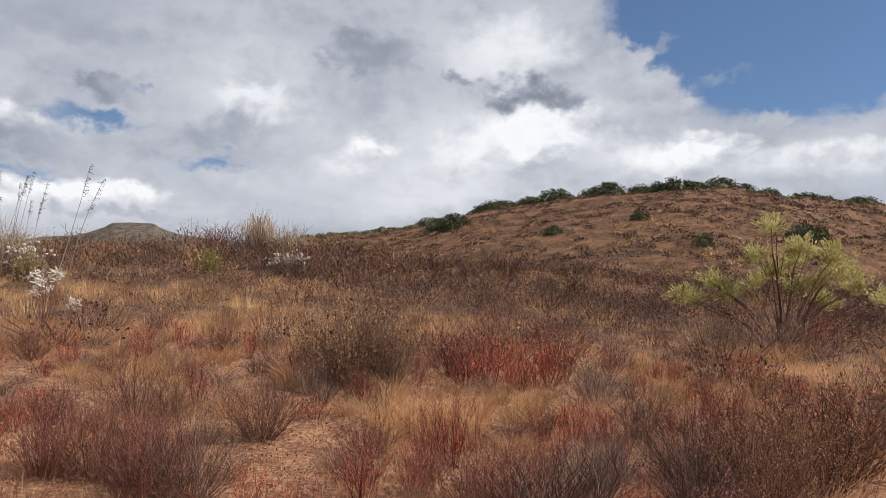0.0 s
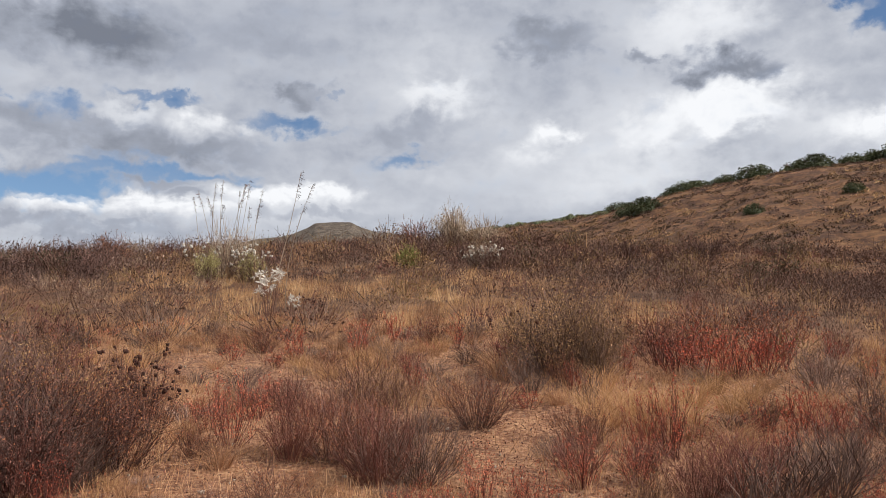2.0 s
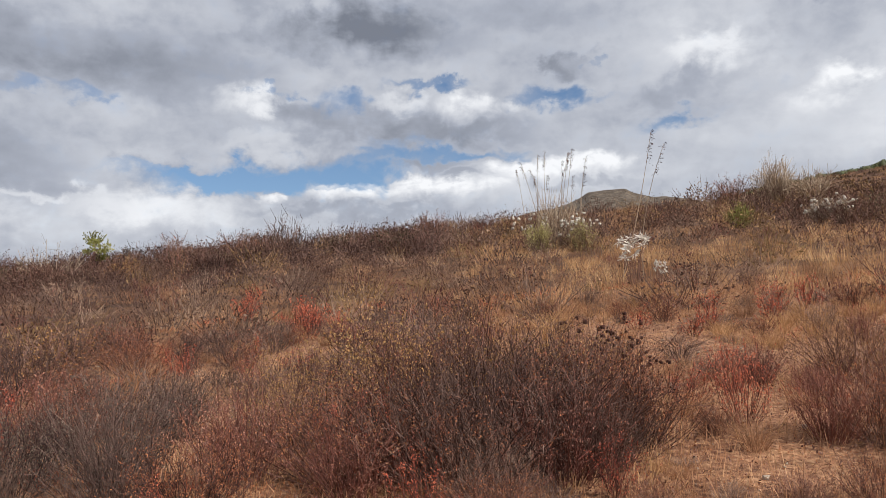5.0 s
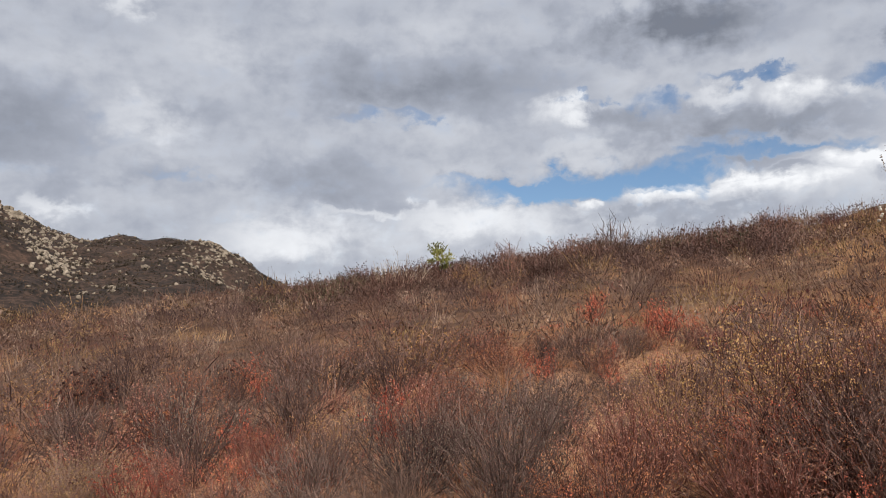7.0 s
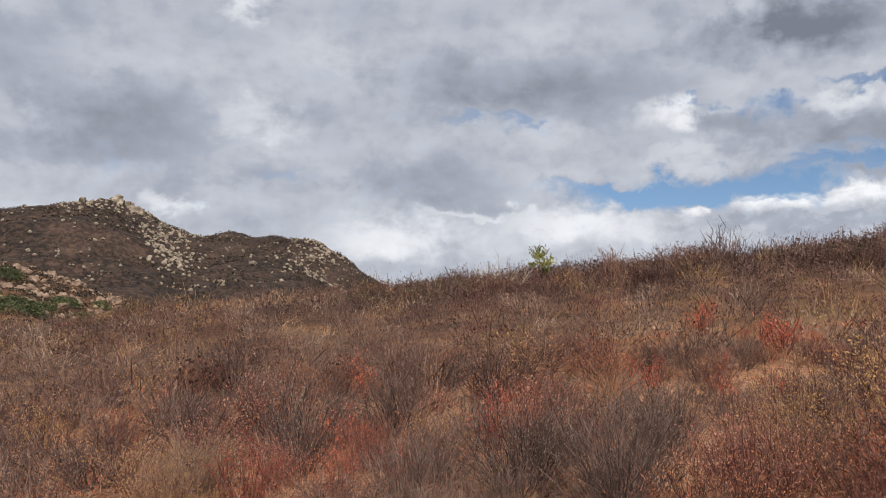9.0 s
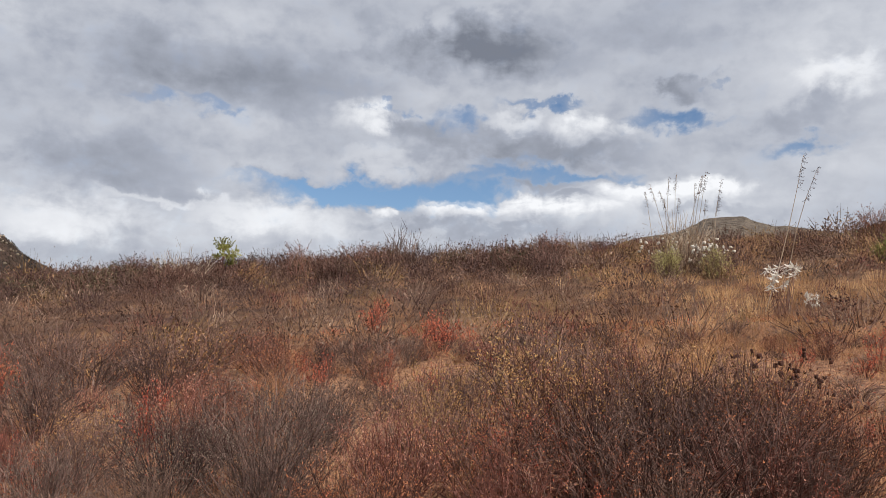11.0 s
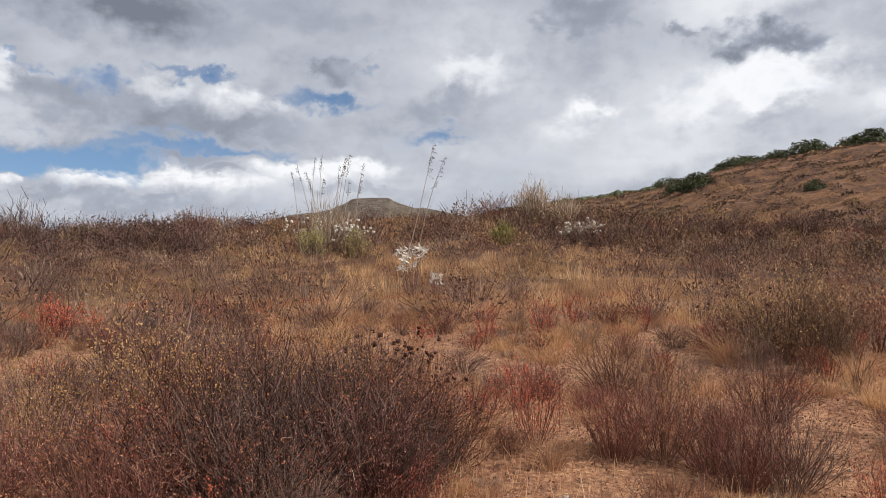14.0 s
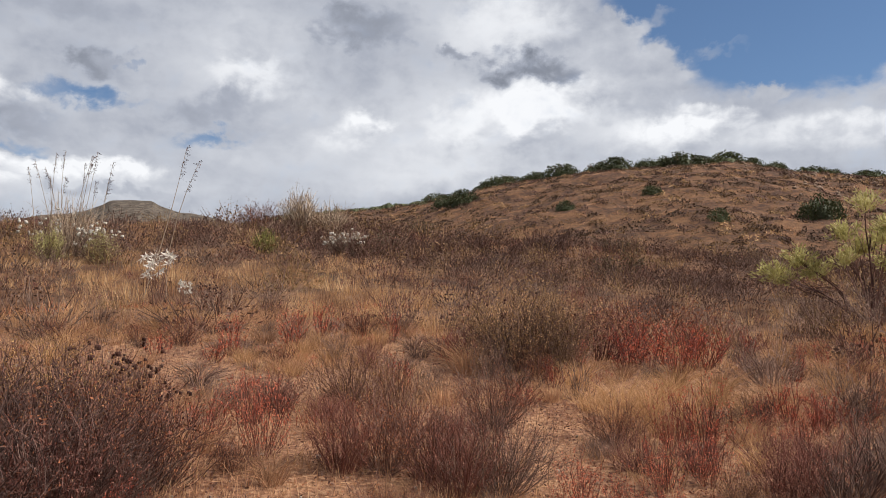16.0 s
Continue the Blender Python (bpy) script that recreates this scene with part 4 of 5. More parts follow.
# ---- brush farther off, past counting ----
def coarse(kind, rng, fat=1.0):
    """A plant of a few dozen faces."""
    p = Pieces()
    if kind in ("straw", "tan"):
        n = 56 if fat < 1.2 else 34
        a, q = rng.uniform(0, 6.28, n), np.sqrt(rng.uniform(0, 1, n))
        b = np.stack([np.cos(a) * q * 0.2, np.sin(a) * q * 0.2, np.full(n, -0.03)], 1)
        e = np.stack([np.cos(a) * q * 0.36, np.sin(a) * q * 0.36, 0.31 * rng.uniform(0.4, 1.1, n)], 1)
        p.ribbons(np.stack([b, e], 1), 0.009 * fat * np.array([[1, 0.3]]) * rng.uniform(0.6, 1.3, (n, 1)), rng)
        return p
    tall, wide, n, leaves = dict(rust=(0.75, 0.72, 85, 190), plum=(0.72, 0.72, 90, 150), ochre=(0.7, 0.62, 70, 110), grey=(0.66, 0.66, 110, 40), red=(0.5, 0.36, 34, 60), olive=(1.0, 0.85, 80, 150))[kind]
    if fat > 1.2:
        n, leaves = int(n * 0.6), int(leaves * 0.6)
    a, q = rng.uniform(0, 6.28, n), np.sqrt(rng.uniform(0, 1, n))
    b = np.stack([np.cos(a) * q * wide * 0.4, np.sin(a) * q * wide * 0.4, np.full(n, -0.05)], 1)
    e = np.stack([np.cos(a) * q * wide, np.sin(a) * q * wide, tall * (0.3 + 0.7 * np.sqrt(1 - 0.8 * q * q)) * rng.uniform(0.6, 1.12, n)], 1)
    low = rng.uniform(0.0, 0.7, (n, 1))
    high = np.minimum(1.0, low + rng.uniform(0.3, 0.5, (n, 1)))
    fray = rng.normal(size=(n, 3)) * [0.07, 0.07, 0.03]
    p.ribbons(np.stack([b + (e - b) * low, b + (e - b) * high + fray], 1), 0.009 * fat * np.array([[1, 0.4]]) * rng.uniform(0.6, 1.3, (n, 1)), rng)
    d = rng.normal(size=(leaves, 3))
    d[:, 2] = np.abs(d[:, 2])
    d /= np.linalg.norm(d, axis=1, keepdims=True)
    lobe = 1 + 0.2 * np.sin(3 * np.arctan2(d[:, 1], d[:, 0]) + rng.uniform(0, 6))
    s = d * (rng.uniform(0.25, 1.03, leaves) ** 0.7 * lobe)[:, None] * [wide, wide, tall * 0.95]
    p.leaves(s, 0.040 * fat, 0.014 * fat, rng, np.array([0, 0, 1.0]))
    inner = dict(rust=95, plum=95, ochre=65, grey=80, red=26, olive=100)[kind]
    d = rng.normal(size=(inner, 3))
    d[:, 2] = np.abs(d[:, 2])
    d /= np.linalg.norm(d, axis=1, keepdims=True)
    p.leaves(d * (rng.uniform(0.15, 0.78, inner) ** 0.6)[:, None] * [wide, wide, tall * 0.8], 0.066 * fat, 0.028 * fat, rng, np.array([0, 0, 0.9]))
    return p


STUFF = dict(rust=("brown_scrub", DARK_SCRUB, "dense rust-brown dry scrub covering the slope"), plum=("plum_scrub", PLUM_SCRUB, "dense plum-brown leafless scrub covering the slope"), ochre=("ochre_scrub", OCHRE_SCRUB, "scattered ochre scrub on the slope"),
             grey=("grey_scrub", GREY_LEAF, "grey-brown leafless scrub on the slope"), red=("red_scrub", DULL_RED, "low red-leaved plants across the slope"),
             straw=("golden_grass", STRAW, "golden dry grass between the shrubs"), tan=("tan_grass", TAN_STRAW, "tan dry grass between the shrubs"),
             olive=("sage_scrub", OLIVE_LEAF, "olive-brown sage scrub near the crest"))


def joined(models, rows):
    """Copies of models (vertices, faces) in one: rows of model, x, y, z, turn, size, tall."""
    vs, fs, n = [], [], 0
    for k, x, y, z, turn, size, tall in rows:
        v, f = models[k]
        c, s = math.cos(turn) * size, math.sin(turn) * size
        w = np.empty_like(v)
        w[:, 0], w[:, 1], w[:, 2] = v[:, 0] * c - v[:, 1] * s + x, v[:, 0] * s + v[:, 1] * c + y, v[:, 2] * size * tall + z
        vs.append(w)
        fs.append(f + n)
        n += len(v)
    return np.concatenate(vs), np.concatenate(fs)


def packed(p):
    return np.concatenate(p.v), np.concatenate(p.f)


def scatter_brush():
    rng = random.Random(11)
    rows = {k: [] for k in STUFF}
    taken = {}
    for _ in range(26000):
        az, r = rng.uniform(-38, 100), math.sqrt(rng.uniform(12.5 ** 2, 46 ** 2))
        x, y = CX - r * math.sin(radians(az)), CY + r * math.cos(radians(az))
        mix_ = chances(az + rng.uniform(-3, 3), r + rng.uniform(-2, 2))
        patch = float(lattice(np.array(x / 3.1), np.array(y / 3.1), 77))
        mix_ = {k: v * (1 + (1.3 * patch if k in ("rust", "plum", "grey", "olive") else -0.9 * patch)) for k, v in mix_.items() if k in STUFF}
        kind = rng.choices(list(mix_), [max(v, 0.01) for v in mix_.values()])[0]
        size = rng.uniform(0.6, 1.2) if kind in ("straw", "tan", "red") else rng.uniform(0.65, 1.75)
        cell = (int(x / 1.2 + 500), int(y / 1.2 + 500))
        need = SPAN[kind] * size * (0.95 if r < 26 else 0.8)
        if any(math.hypot(x - a, y - b) < (need + s) * 0.72 for i in (-1, 0, 1) for j in (-1, 0, 1) for a, b, s in taken.get((cell[0] + i, cell[1] + j), ())):
            continue
        taken.setdefault(cell, []).append((x, y, need))
        rows[kind].append((rng.randrange(5) + (5 if r > 24 else 0), x, y, float(land(x, y)) - 0.02, rng.uniform(0, 6.28), size * (1.15 if r > 31 else 1.0), rng.uniform(0.75, 1.15) * min(1.0, 1.25 / size)))
    for k, (kind, (name, mat, label)) in enumerate(STUFF.items()):
        g = np.random.default_rng(40 + k)
        models = [packed(coarse(kind, g)) for _ in range(5)] + [packed(coarse(kind, g, 1.4)) for _ in range(5)]
        if rows[kind]:
            ob = new(name, mesh_of(name, *joined(models, rows[kind]), mat))
            tagged(ob, label, "scrub" if "scrub" in name else "grass", kind="stuff")


scatter_brush()


def scatter_litter():
    """Fallen straw, short dry stubble and pebbles on the open soil."""
    g = np.random.default_rng(3)
    n = 46000
    az, r = np.radians(g.uniform(-36, 98, n)), 3.6 + 10.9 * g.uniform(0, 1, n) ** 1.3
    az[:7000], r[:7000] = g.uniform(-np.pi, np.pi, 7000), np.sqrt(g.uniform(0, 5.5 ** 2, 7000))
    x, y = CX - r * np.sin(az), CY + r * np.cos(az)
    z = land(x, y)
    b = np.stack([x, y, z + 0.004], 1)
    flat = g.normal(size=(n, 3)) * [1, 1, 0.0] * 0.035
    e = b + flat + np.stack([0 * x, 0 * x, np.where(g.uniform(size=n) < 0.5, 0.006, g.uniform(0.03, 0.16, n))], 1)
    p = Pieces()
    p.ribbons(np.stack([b, e], 1), 0.0042 * np.array([[1, 0.5]]) * g.uniform(0.5, 1.5, (n, 1)), g)
    ob = new("straw_litter", p.mesh("straw_litter", TAN_STRAW))
    tagged(ob, "fallen straw and short dry stubble on bare soil", "litter", kind="stuff")
    for name, label, mat, n, long in (("leaf_litter", "fallen rust-brown leaves and twigs on the soil", RUST_LEAF, 34000, 0.020), ("twig_litter", "dark broken twigs and clods on the soil", BROWN_STEM, 26000, 0.028)):
        az, r = np.radians(g.uniform(-36, 70, n)), 3.6 + 8.4 * g.uniform(0, 1, n) ** 1.2
        x, y = CX - r * np.sin(az), CY + r * np.cos(az)
        keep = lattice(x / 0.35, y / 0.35, 15) + g.uniform(-0.7, 0.7, n) > -0.1
        p = Pieces()
        p.leaves(np.stack([x, y, land(x, y) + 0.004], 1)[keep], long, long * 0.5, g, np.array([0, 0, 0.35]), 0.7)
        tagged(new(name, p.mesh(name, mat)), label, "litter", kind="stuff")
    n = 1500
    az, r = np.radians(g.uniform(-36, 98, n)), np.sqrt(g.uniform(3.6 ** 2, 13.0 ** 2, n))
    x, y = CX - r * np.sin(az), CY + r * np.cos(az)
    q = Pieces()
    q.balls(np.stack([x, y, land(x, y) + 0.004], 1), 0.018 * g.uniform(0.3, 1.5, n), g)
    ob = new("pebbles", q.mesh("pebbles", PEBBLE))
    tagged(ob, "small pale pebbles scattered on sandy soil", "pebbles", kind="stuff")


scatter_litter()


def carpet():
    """Low dry grass and forbs that fill the ground between the shrubs."""
    g = np.random.default_rng(8)
    for name, label, mat, count, seed, tall, wide in (("low_dry_grass", "low golden dry grass between the shrubs", STRAW, 900, 1, 0.17, 0.005), ("low_tan_grass", "low tan dried grass between the shrubs", TAN_STRAW, 900, 2, 0.13, 0.005),
                                                      ("low_brown_forbs", "low rust-brown dried forbs between the shrubs", RUST_LEAF, 600, 3, 0.13, 0.006), ("low_red_forbs", "low reddish forbs on the soil", RED_LEAF, 480, 4, 0.13, 0.005)):
        n = count * 3
        az, r = g.uniform(-36, 98, n), np.sqrt(g.uniform(3.8 ** 2, 16.0 ** 2, n))
        behind = np.arange(n) % 4 == 0
        az, r = np.where(behind, g.uniform(98, 324, n), az), np.where(behind, np.sqrt(g.uniform(1.6 ** 2, 8.0 ** 2, n)), r)
        x, y = CX - r * np.sin(np.radians(az)), CY + r * np.cos(np.radians(az))
        left = az > 34
        want = lattice(x / 0.9, y / 0.9, seed) + np.where((left == (seed > 2)) & (seed != 4), 0.7, 0.0) - np.where([bare(u, v) for u, v in zip(x, y)], 1.4, 0.0)
        keep = np.argsort(-(want + g.uniform(-0.3, 0.3, n)))[:count]
        k = 30
        cx, cy = np.repeat(x[keep], k), np.repeat(y[keep], k)
        a, q = g.uniform(0, 6.28, len(cx)), np.sqrt(g.uniform(0, 1, len(cx))) * 0.22
        bx, by = cx + np.cos(a) * q, cy + np.sin(a) * q
        b = np.stack([bx, by, land(bx, by) - 0.005], 1)
        e = b + np.stack([np.cos(a) * g.uniform(0, 0.09, len(cx)), np.sin(a) * g.uniform(0, 0.09, len(cx)), tall * g.uniform(0.3, 1.15, len(cx)) * (1.1 - 2.2 * q)], 1)
        p = Pieces()
        p.ribbons(np.stack([b, e], 1), wide * np.array([[1.0, 0.4]]) * g.uniform(0.6, 1.4, (len(cx), 1)), g)
        if seed > 2:
            p.leaves(b * 0.4 + e * 0.6, 0.02, 0.012, g)
        tagged(new(name, p.mesh(name, mat)), label, "grass" if "grass" in name else "forbs", kind="stuff")


carpet()


# ---- plants that stand alone ----
def star_plant():
    """The dry plant with white star-shaped heads."""
    g = np.random.default_rng(61)
    w, f = Pieces(), Pieces()
    n = 20
    a, q = g.uniform(0, 6.28, n), np.sqrt(g.uniform(0, 1, n))
    b = np.stack([np.cos(a) * q * 0.06, np.sin(a) * q * 0.06, np.zeros(n)], 1)
    e = np.stack([np.cos(a) * q * 0.27, np.sin(a) * q * 0.27, g.uniform(0.50, 0.95, n)], 1)
    paths = bowed(b, e, np.full(n, 0.05), g, 4)
    w.prisms(paths, 0.006 * np.ones((n, 1)) * np.array([1.2, 1, 0.8, 0.5]))
    t = thing("star_flower_plant", "dry plant with white star-shaped flower heads", "plant", "", [("branchwork", w, BROWN_STEM, "")])
    stars = []
    for k in range(3):
        f = Pieces()
        f.leaves(np.zeros((13, 3)), 0.115, 0.026, g, g.normal(size=(13, 3)) * 2 + [0, 0, 0.5], 0.2)
        stars.append(f.mesh("flower_head", WHITE_PETAL))
    for k, c in enumerate(e):
        ob = new("flower_head", stars[k % 3])
        ob.parent, ob.matrix_basis = t, Matrix.Translation(c)
    t.matrix_basis = settle(-6.98, 14.17, 0)
    t2 = copy_thing(t, settle(-6.6, 14.4, 130, 0.5))
    tagged(t2, "small dry plant with sparse white star-shaped heads")


star_plant()


def stalk(x, y, height, lean, turn, seed, label):
    """A tall dry flower stalk with a ragged plume."""
    g = np.random.default_rng(seed)
    w, f = Pieces(), Pieces()
    e = np.array([[math.cos(turn) * lean, math.sin(turn) * lean, height]])
    path = bowed(np.zeros((1, 3)), e, np.array([height * 0.025]), g, 6)
    w.prisms(path, np.array([[0.011, 0.010, 0.009, 0.008, 0.006, 0.004]]))
    n = 46
    s = along(path, g.uniform(0.80, 1.0, (1, n))).reshape(-1, 3)
    tip = s + g.normal(size=(n, 3)) * [0.035, 0.035, 0.03] + [math.cos(turn) * 0.03, math.sin(turn) * 0.03, -0.01]
    f.ribbons(np.stack([s, (s + tip) / 2, tip], 1), 0.006 * np.ones((n, 3)), g)
    f.leaves(tip, 0.034, 0.014, g, np.array([0, 0, -0.4]))
    m = 6
    s = along(path, g.uniform(0.1, 0.6, (1, m))).reshape(-1, 3)
    w.ribbons(bowed(s, s + g.normal(size=(m, 3)) * [0.12, 0.12, 0.05] + [0, 0, 0.08], np.full(m, 0.02), g, 3), 0.008 * np.ones((m, 3)), g)
    t = thing("dry_stalk", label, "flower stalk", "tall dry stalks", [("stem", w, PALE_STALK, ""), ("seed_spray", f, SEED_HEAD, "dark ragged seed plume")])
    t.matrix_basis = settle(x, y)


for k, (x, y, height, lean, turn) in enumerate(((-12.75, 22.2, 3.0, 0.15, 1.6), (-12.2, 22.5, 3.05, 0.5, 0.2), (-12.0, 22.2, 2.9, 0.35, 0.0), (-11.55, 22.3, 2.75, 0.4, 0.1), (-13.2, 22.4, 2.6, 0.45, 2.8),
                                              (-12.4, 22.0, 2.3, 0.1, 1.0), (-12.0, 22.7, 2.2, 0.2, 0.5), (-12.9, 22.6, 2.35, 0.3, 2.4), (-11.3, 21.9, 2.2, 0.2, 0.6), (-12.5, 22.3, 2.9, 0.75, 0.1), (-12.6, 22.3, 2.8, 0.8, 3.0), (-12.3, 22.4, 2.7, 0.3, 0.3), (-12.7, 22.5, 2.6, 0.5, 2.9), (-12.4, 22.4, 3.1, 0.2, 2.6))):
    stalk(x, y, height, lean, turn, 70 + k, "tall thin dry stalk with dark plume on the crest")
stalk(-7.75, 15.6, 3.0, 0.75, 0.1, 91, "tall leaning dry stalk with dark plume")
stalk(-7.35, 15.75, 2.75, 0.55, 0.3, 92, "tall leaning dry stalk with dark plume")


def clump(name, label, category, group, x, y, radius, height, stem_mat, leaf_mat, seed, stems=90, leaf=(0.05, 0.018), leaf_n=6, twigs=4, heads=None, thick=0.006, lean=0.9, turn=0):
    g = np.random.default_rng(seed)
    w, l, t = shrub(g, radius, height, stems, twigs, leaf_n, leaf, lean, thick, 46 if heads else 0, 0.055)
    rows = [("branchwork", w, stem_mat, ""), ("foliage", l, leaf_mat, "")]
    if heads:
        rows.append(("flower_spray", t, heads, "pale dry flower heads"))
    ob = thing(name, label, category, group, rows)
    ob.matrix_basis = settle(x, y, turn)
    return ob


clump("everlasting_clump", "clump with greyish white dry flowers under tall stalks", "shrub", "", -12.4, 22.4, 1.35, 1.35, GREY_STEM, GREY_LEAF, 101, heads=WHITE_PETAL)
clump("everlasting_clump", "dry clump with small white flowers", "shrub", "", -11.3, 21.9, 0.75, 0.95, GREY_STEM, GREY_LEAF, 102, heads=WHITE_PETAL)
clump("yellow_green_bush", "low yellow-green leafy bush beside white flowers", "bush", "", -12.15, 20.9, 0.42, 0.95, GREY_STEM, LIME_LEAF, 103, leaf_n=10)
clump("yellow_green_bush", "low fresh green bush in golden grass", "bush", "", -10.9, 21.2, 0.42, 0.9, GREY_STEM, LIME_LEAF, 104, leaf_n=5)
clump("green_bush", "small fresh green feathery bush in golden grass", "bush", "", -7.85, 27.0, 0.48, 0.8, SAPLING_LEAF, SAPLING_LEAF, 105, leaf_n=8)
clump("everlasting_clump", "low mound of white dry flower heads", "shrub", "", -5.55, 27.6, 0.42, 0.85, GREY_STEM, PALE_STALK, 106, heads=WHITE_PETAL)
clump("everlasting_clump", "low mound of white dry flower heads", "shrub", "", -5.0, 27.4, 0.34, 0.95, GREY_STEM, PALE_STALK, 107, heads=WHITE_PETAL)
clump("pale_plume_grass", "tall pale grey plume grass on the crest", "grass clump", "", -8.3, 36.2, 0.95, 2.0, PALE_STALK, PALE_STALK, 108, stems=220, twigs=3, leaf_n=1, leaf=(0.12, 0.03), thick=0.015)
clump("pale_plume_grass", "pale grey upright dry stalks on the crest", "grass clump", "", -6.9, 36.0, 1.1, 1.4, PALE_STALK, PALE_STALK, 109, stems=160, twigs=2, leaf_n=1, leaf=(0.12, 0.03), thick=0.015)
clump("wispy_grass", "tall wispy dry grass around the stalks", "grass clump", "", -12.3, 22.4, 1.1, 1.9, PALE_STALK, PALE_STALK, 117, stems=150, twigs=1, leaf_n=0, thick=0.008)
clump("crest_shrub", "dark brown shrub on the crest", "shrub", "", -10.2, 36.4, 1.2, 1.3, BROWN_STEM, RUST_LEAF, 110, thick=0.01)
clump("crest_shrub", "dark brown shrub on the crest", "shrub", "", -20.4, 27.7, 1.5, 1.35, BROWN_STEM, RUST_LEAF, 111, thick=0.01)
clump("bare_shrub", "pale bare-branched shrub against the sky", "shrub", "", -25.9, 24.9, 1.1, 1.75, GREY_STEM, GREY_LEAF, 112, stems=55, twigs=6, leaf_n=0, thick=0.013)
clump("crest_shrub", "dark brown shrub on the crest", "shrub", "", -27.0, 23.4, 1.4, 1.3, BROWN_STEM, RUST_LEAF, 113, thick=0.01)
clump("crest_shrub", "thin reddish shrub on the crest", "shrub", "", -26.0, 19.2, 0.6, 1.6, BROWN_STEM, RUST_LEAF, 114, stems=40, leaf_n=3, thick=0.009)
clump("bare_shrub", "wispy pale dry grass clump on the crest", "shrub", "", -28.2, 15.9, 1.3, 1.5, PALE_STALK, PALE_STALK, 115, stems=60, twigs=3, leaf_n=0, thick=0.009, lean=1.2)
clump("yellow_bush", "low yellow-tinged bush on the crest", "bush", "", -26.6, 17.6, 0.8, 0.9, BROWN_STEM, OCHRE_LEAF, 116, leaf_n=8)


def crest_shrubs():
    """Dense dark shrubs that stand out along the crest."""
    rng = random.Random(77)
    models = []
    for k in range(66):
        az = rng.uniform(34, 70) if k % 4 else rng.uniform(-14, 16)
        r = rng.uniform(27, 38)
        x, y = CX - r * math.sin(radians(az)), CY + r * math.cos(radians(az))
        if math.hypot(x + 8.0, y - 36) < 3 or math.hypot(x + 27.5, y - 17) < 1.6:
            continue
        wide, tall = rng.uniform(0.8, 1.5), rng.uniform(0.7, 1.05)
        if len(models) < 4:
            leafy = (DARK_SCRUB, OLIVE_DARK, DARK_SCRUB, PLUM_SCRUB)[len(models)]
            ob = clump("crest_shrub", "dense dark brown shrub among crest scrub", "shrub", "shrubs along the crest", x, y, 0.9, 1.0, BROWN_STEM, leafy, 150 + len(models), stems=55, twigs=4, leaf_n=4, leaf=(0.075, 0.03), thick=0.009)
            models.append(ob)
        else:
            ob = copy_thing(models[rng.randrange(4)], Matrix.Identity(4))
        ob.matrix_basis = settle(x, y, rng.uniform(0, 360), wide, tall / wide * 1.1, 0.05)


crest_shrubs()


def tufted(name, label, category, x, y, ends, depth, seed, leaf_mat, leaf_size, puff, per_tuft, thick, bare_twigs):
    """A bush of dark forking limbs with feathery tufts: ends are rows of across, up and the tuft's size, across running east."""
    g = np.random.default_rng(seed)
    ob = thing(name, label, category, "", [])
    for u, h, size in ends:
        e = np.array([[u, g.uniform(-depth, depth), h]])
        b = np.array([[u * 0.10 + g.normal() * 0.06, e[0, 1] * 0.1, -0.06]])
        fork = b * 0.45 + e * 0.55 + [[-0.12 * u, 0, 0.04 * h]]
        w = Pieces()
        w.prisms(np.stack([b, (b + fork) / 2 + g.normal(size=(1, 3)) * 0.05, fork, (fork + e) / 2 + g.normal(size=(1, 3)) * 0.04, e], 1), thick * g.uniform(0.75, 1.25) * np.array([[1.3, 1.1, 0.8, 0.55, 0.3]]))
        s = np.repeat(fork, bare_twigs, 0) + g.normal(size=(bare_twigs, 3)) * 0.05
        t = s + (e - fork) * g.uniform(0.4, 1.1, (bare_twigs, 1)) + g.normal(size=(bare_twigs, 3)) * 0.2
        t[:, 2] = np.maximum(t[:, 2], 0.1)
        w.prisms(bowed(s, t, np.full(bare_twigs, 0.05), g, 4), thick * 0.35 * np.ones((bare_twigs, 1)) * np.array([1.1, 0.9, 0.7, 0.4]))
        limb = part("limb", w, BROWN_STEM, ob)
        sprigs = int(12 * size) + 3
        k = int(per_tuft * size) // sprigs + 1
        way = g.normal(size=(sprigs, 3)) * [0.8, 0.8, 0.3] + [0, 0, 1.1]
        way = np.repeat(way / np.linalg.norm(way, axis=1, keepdims=True), k, 0)
        l = Pieces()
        l.leaves(e - [0, 0, puff * 0.8 * size] + way * puff * size * (0.4 + 1.5 * g.uniform(0, 1, (len(way), 1))) + g.normal(size=way.shape) * puff * 0.16, leaf_size[0], leaf_size[1], g, way * 1.6, 0.6)
        part("foliage", l, leaf_mat, limb)
    ob.matrix_basis = settle(x, y)
    return ob


tufted("broom_bush", "wide yellow-green broom bush with dark forking limbs", "bush", 7.45, 17.9,
       [(-2.0, 1.08, 0.83), (-1.55, 0.97, 0.64), (-1.15, 1.42, 1.01), (-0.85, 1.14, 0.83), (-0.35, 2.51, 0.92), (-0.25, 1.99, 0.92), (0.1, 1.65, 0.92), (0.35, 2.05, 1.01), (0.7, 1.94, 1.1),
        (1.05, 1.88, 1.1), (1.35, 1.6, 1.1), (1.6, 1.25, 0.92), (2.0, 0.97, 0.83), (0.85, 1.37, 0.92), (0.3, 1.31, 0.83), (1.2, 0.97, 0.83), (-0.5, 1.37, 0.74)], 0.9, 121, LIME_LEAF, (0.11, 0.034), 0.27, 520, 0.026, 4)
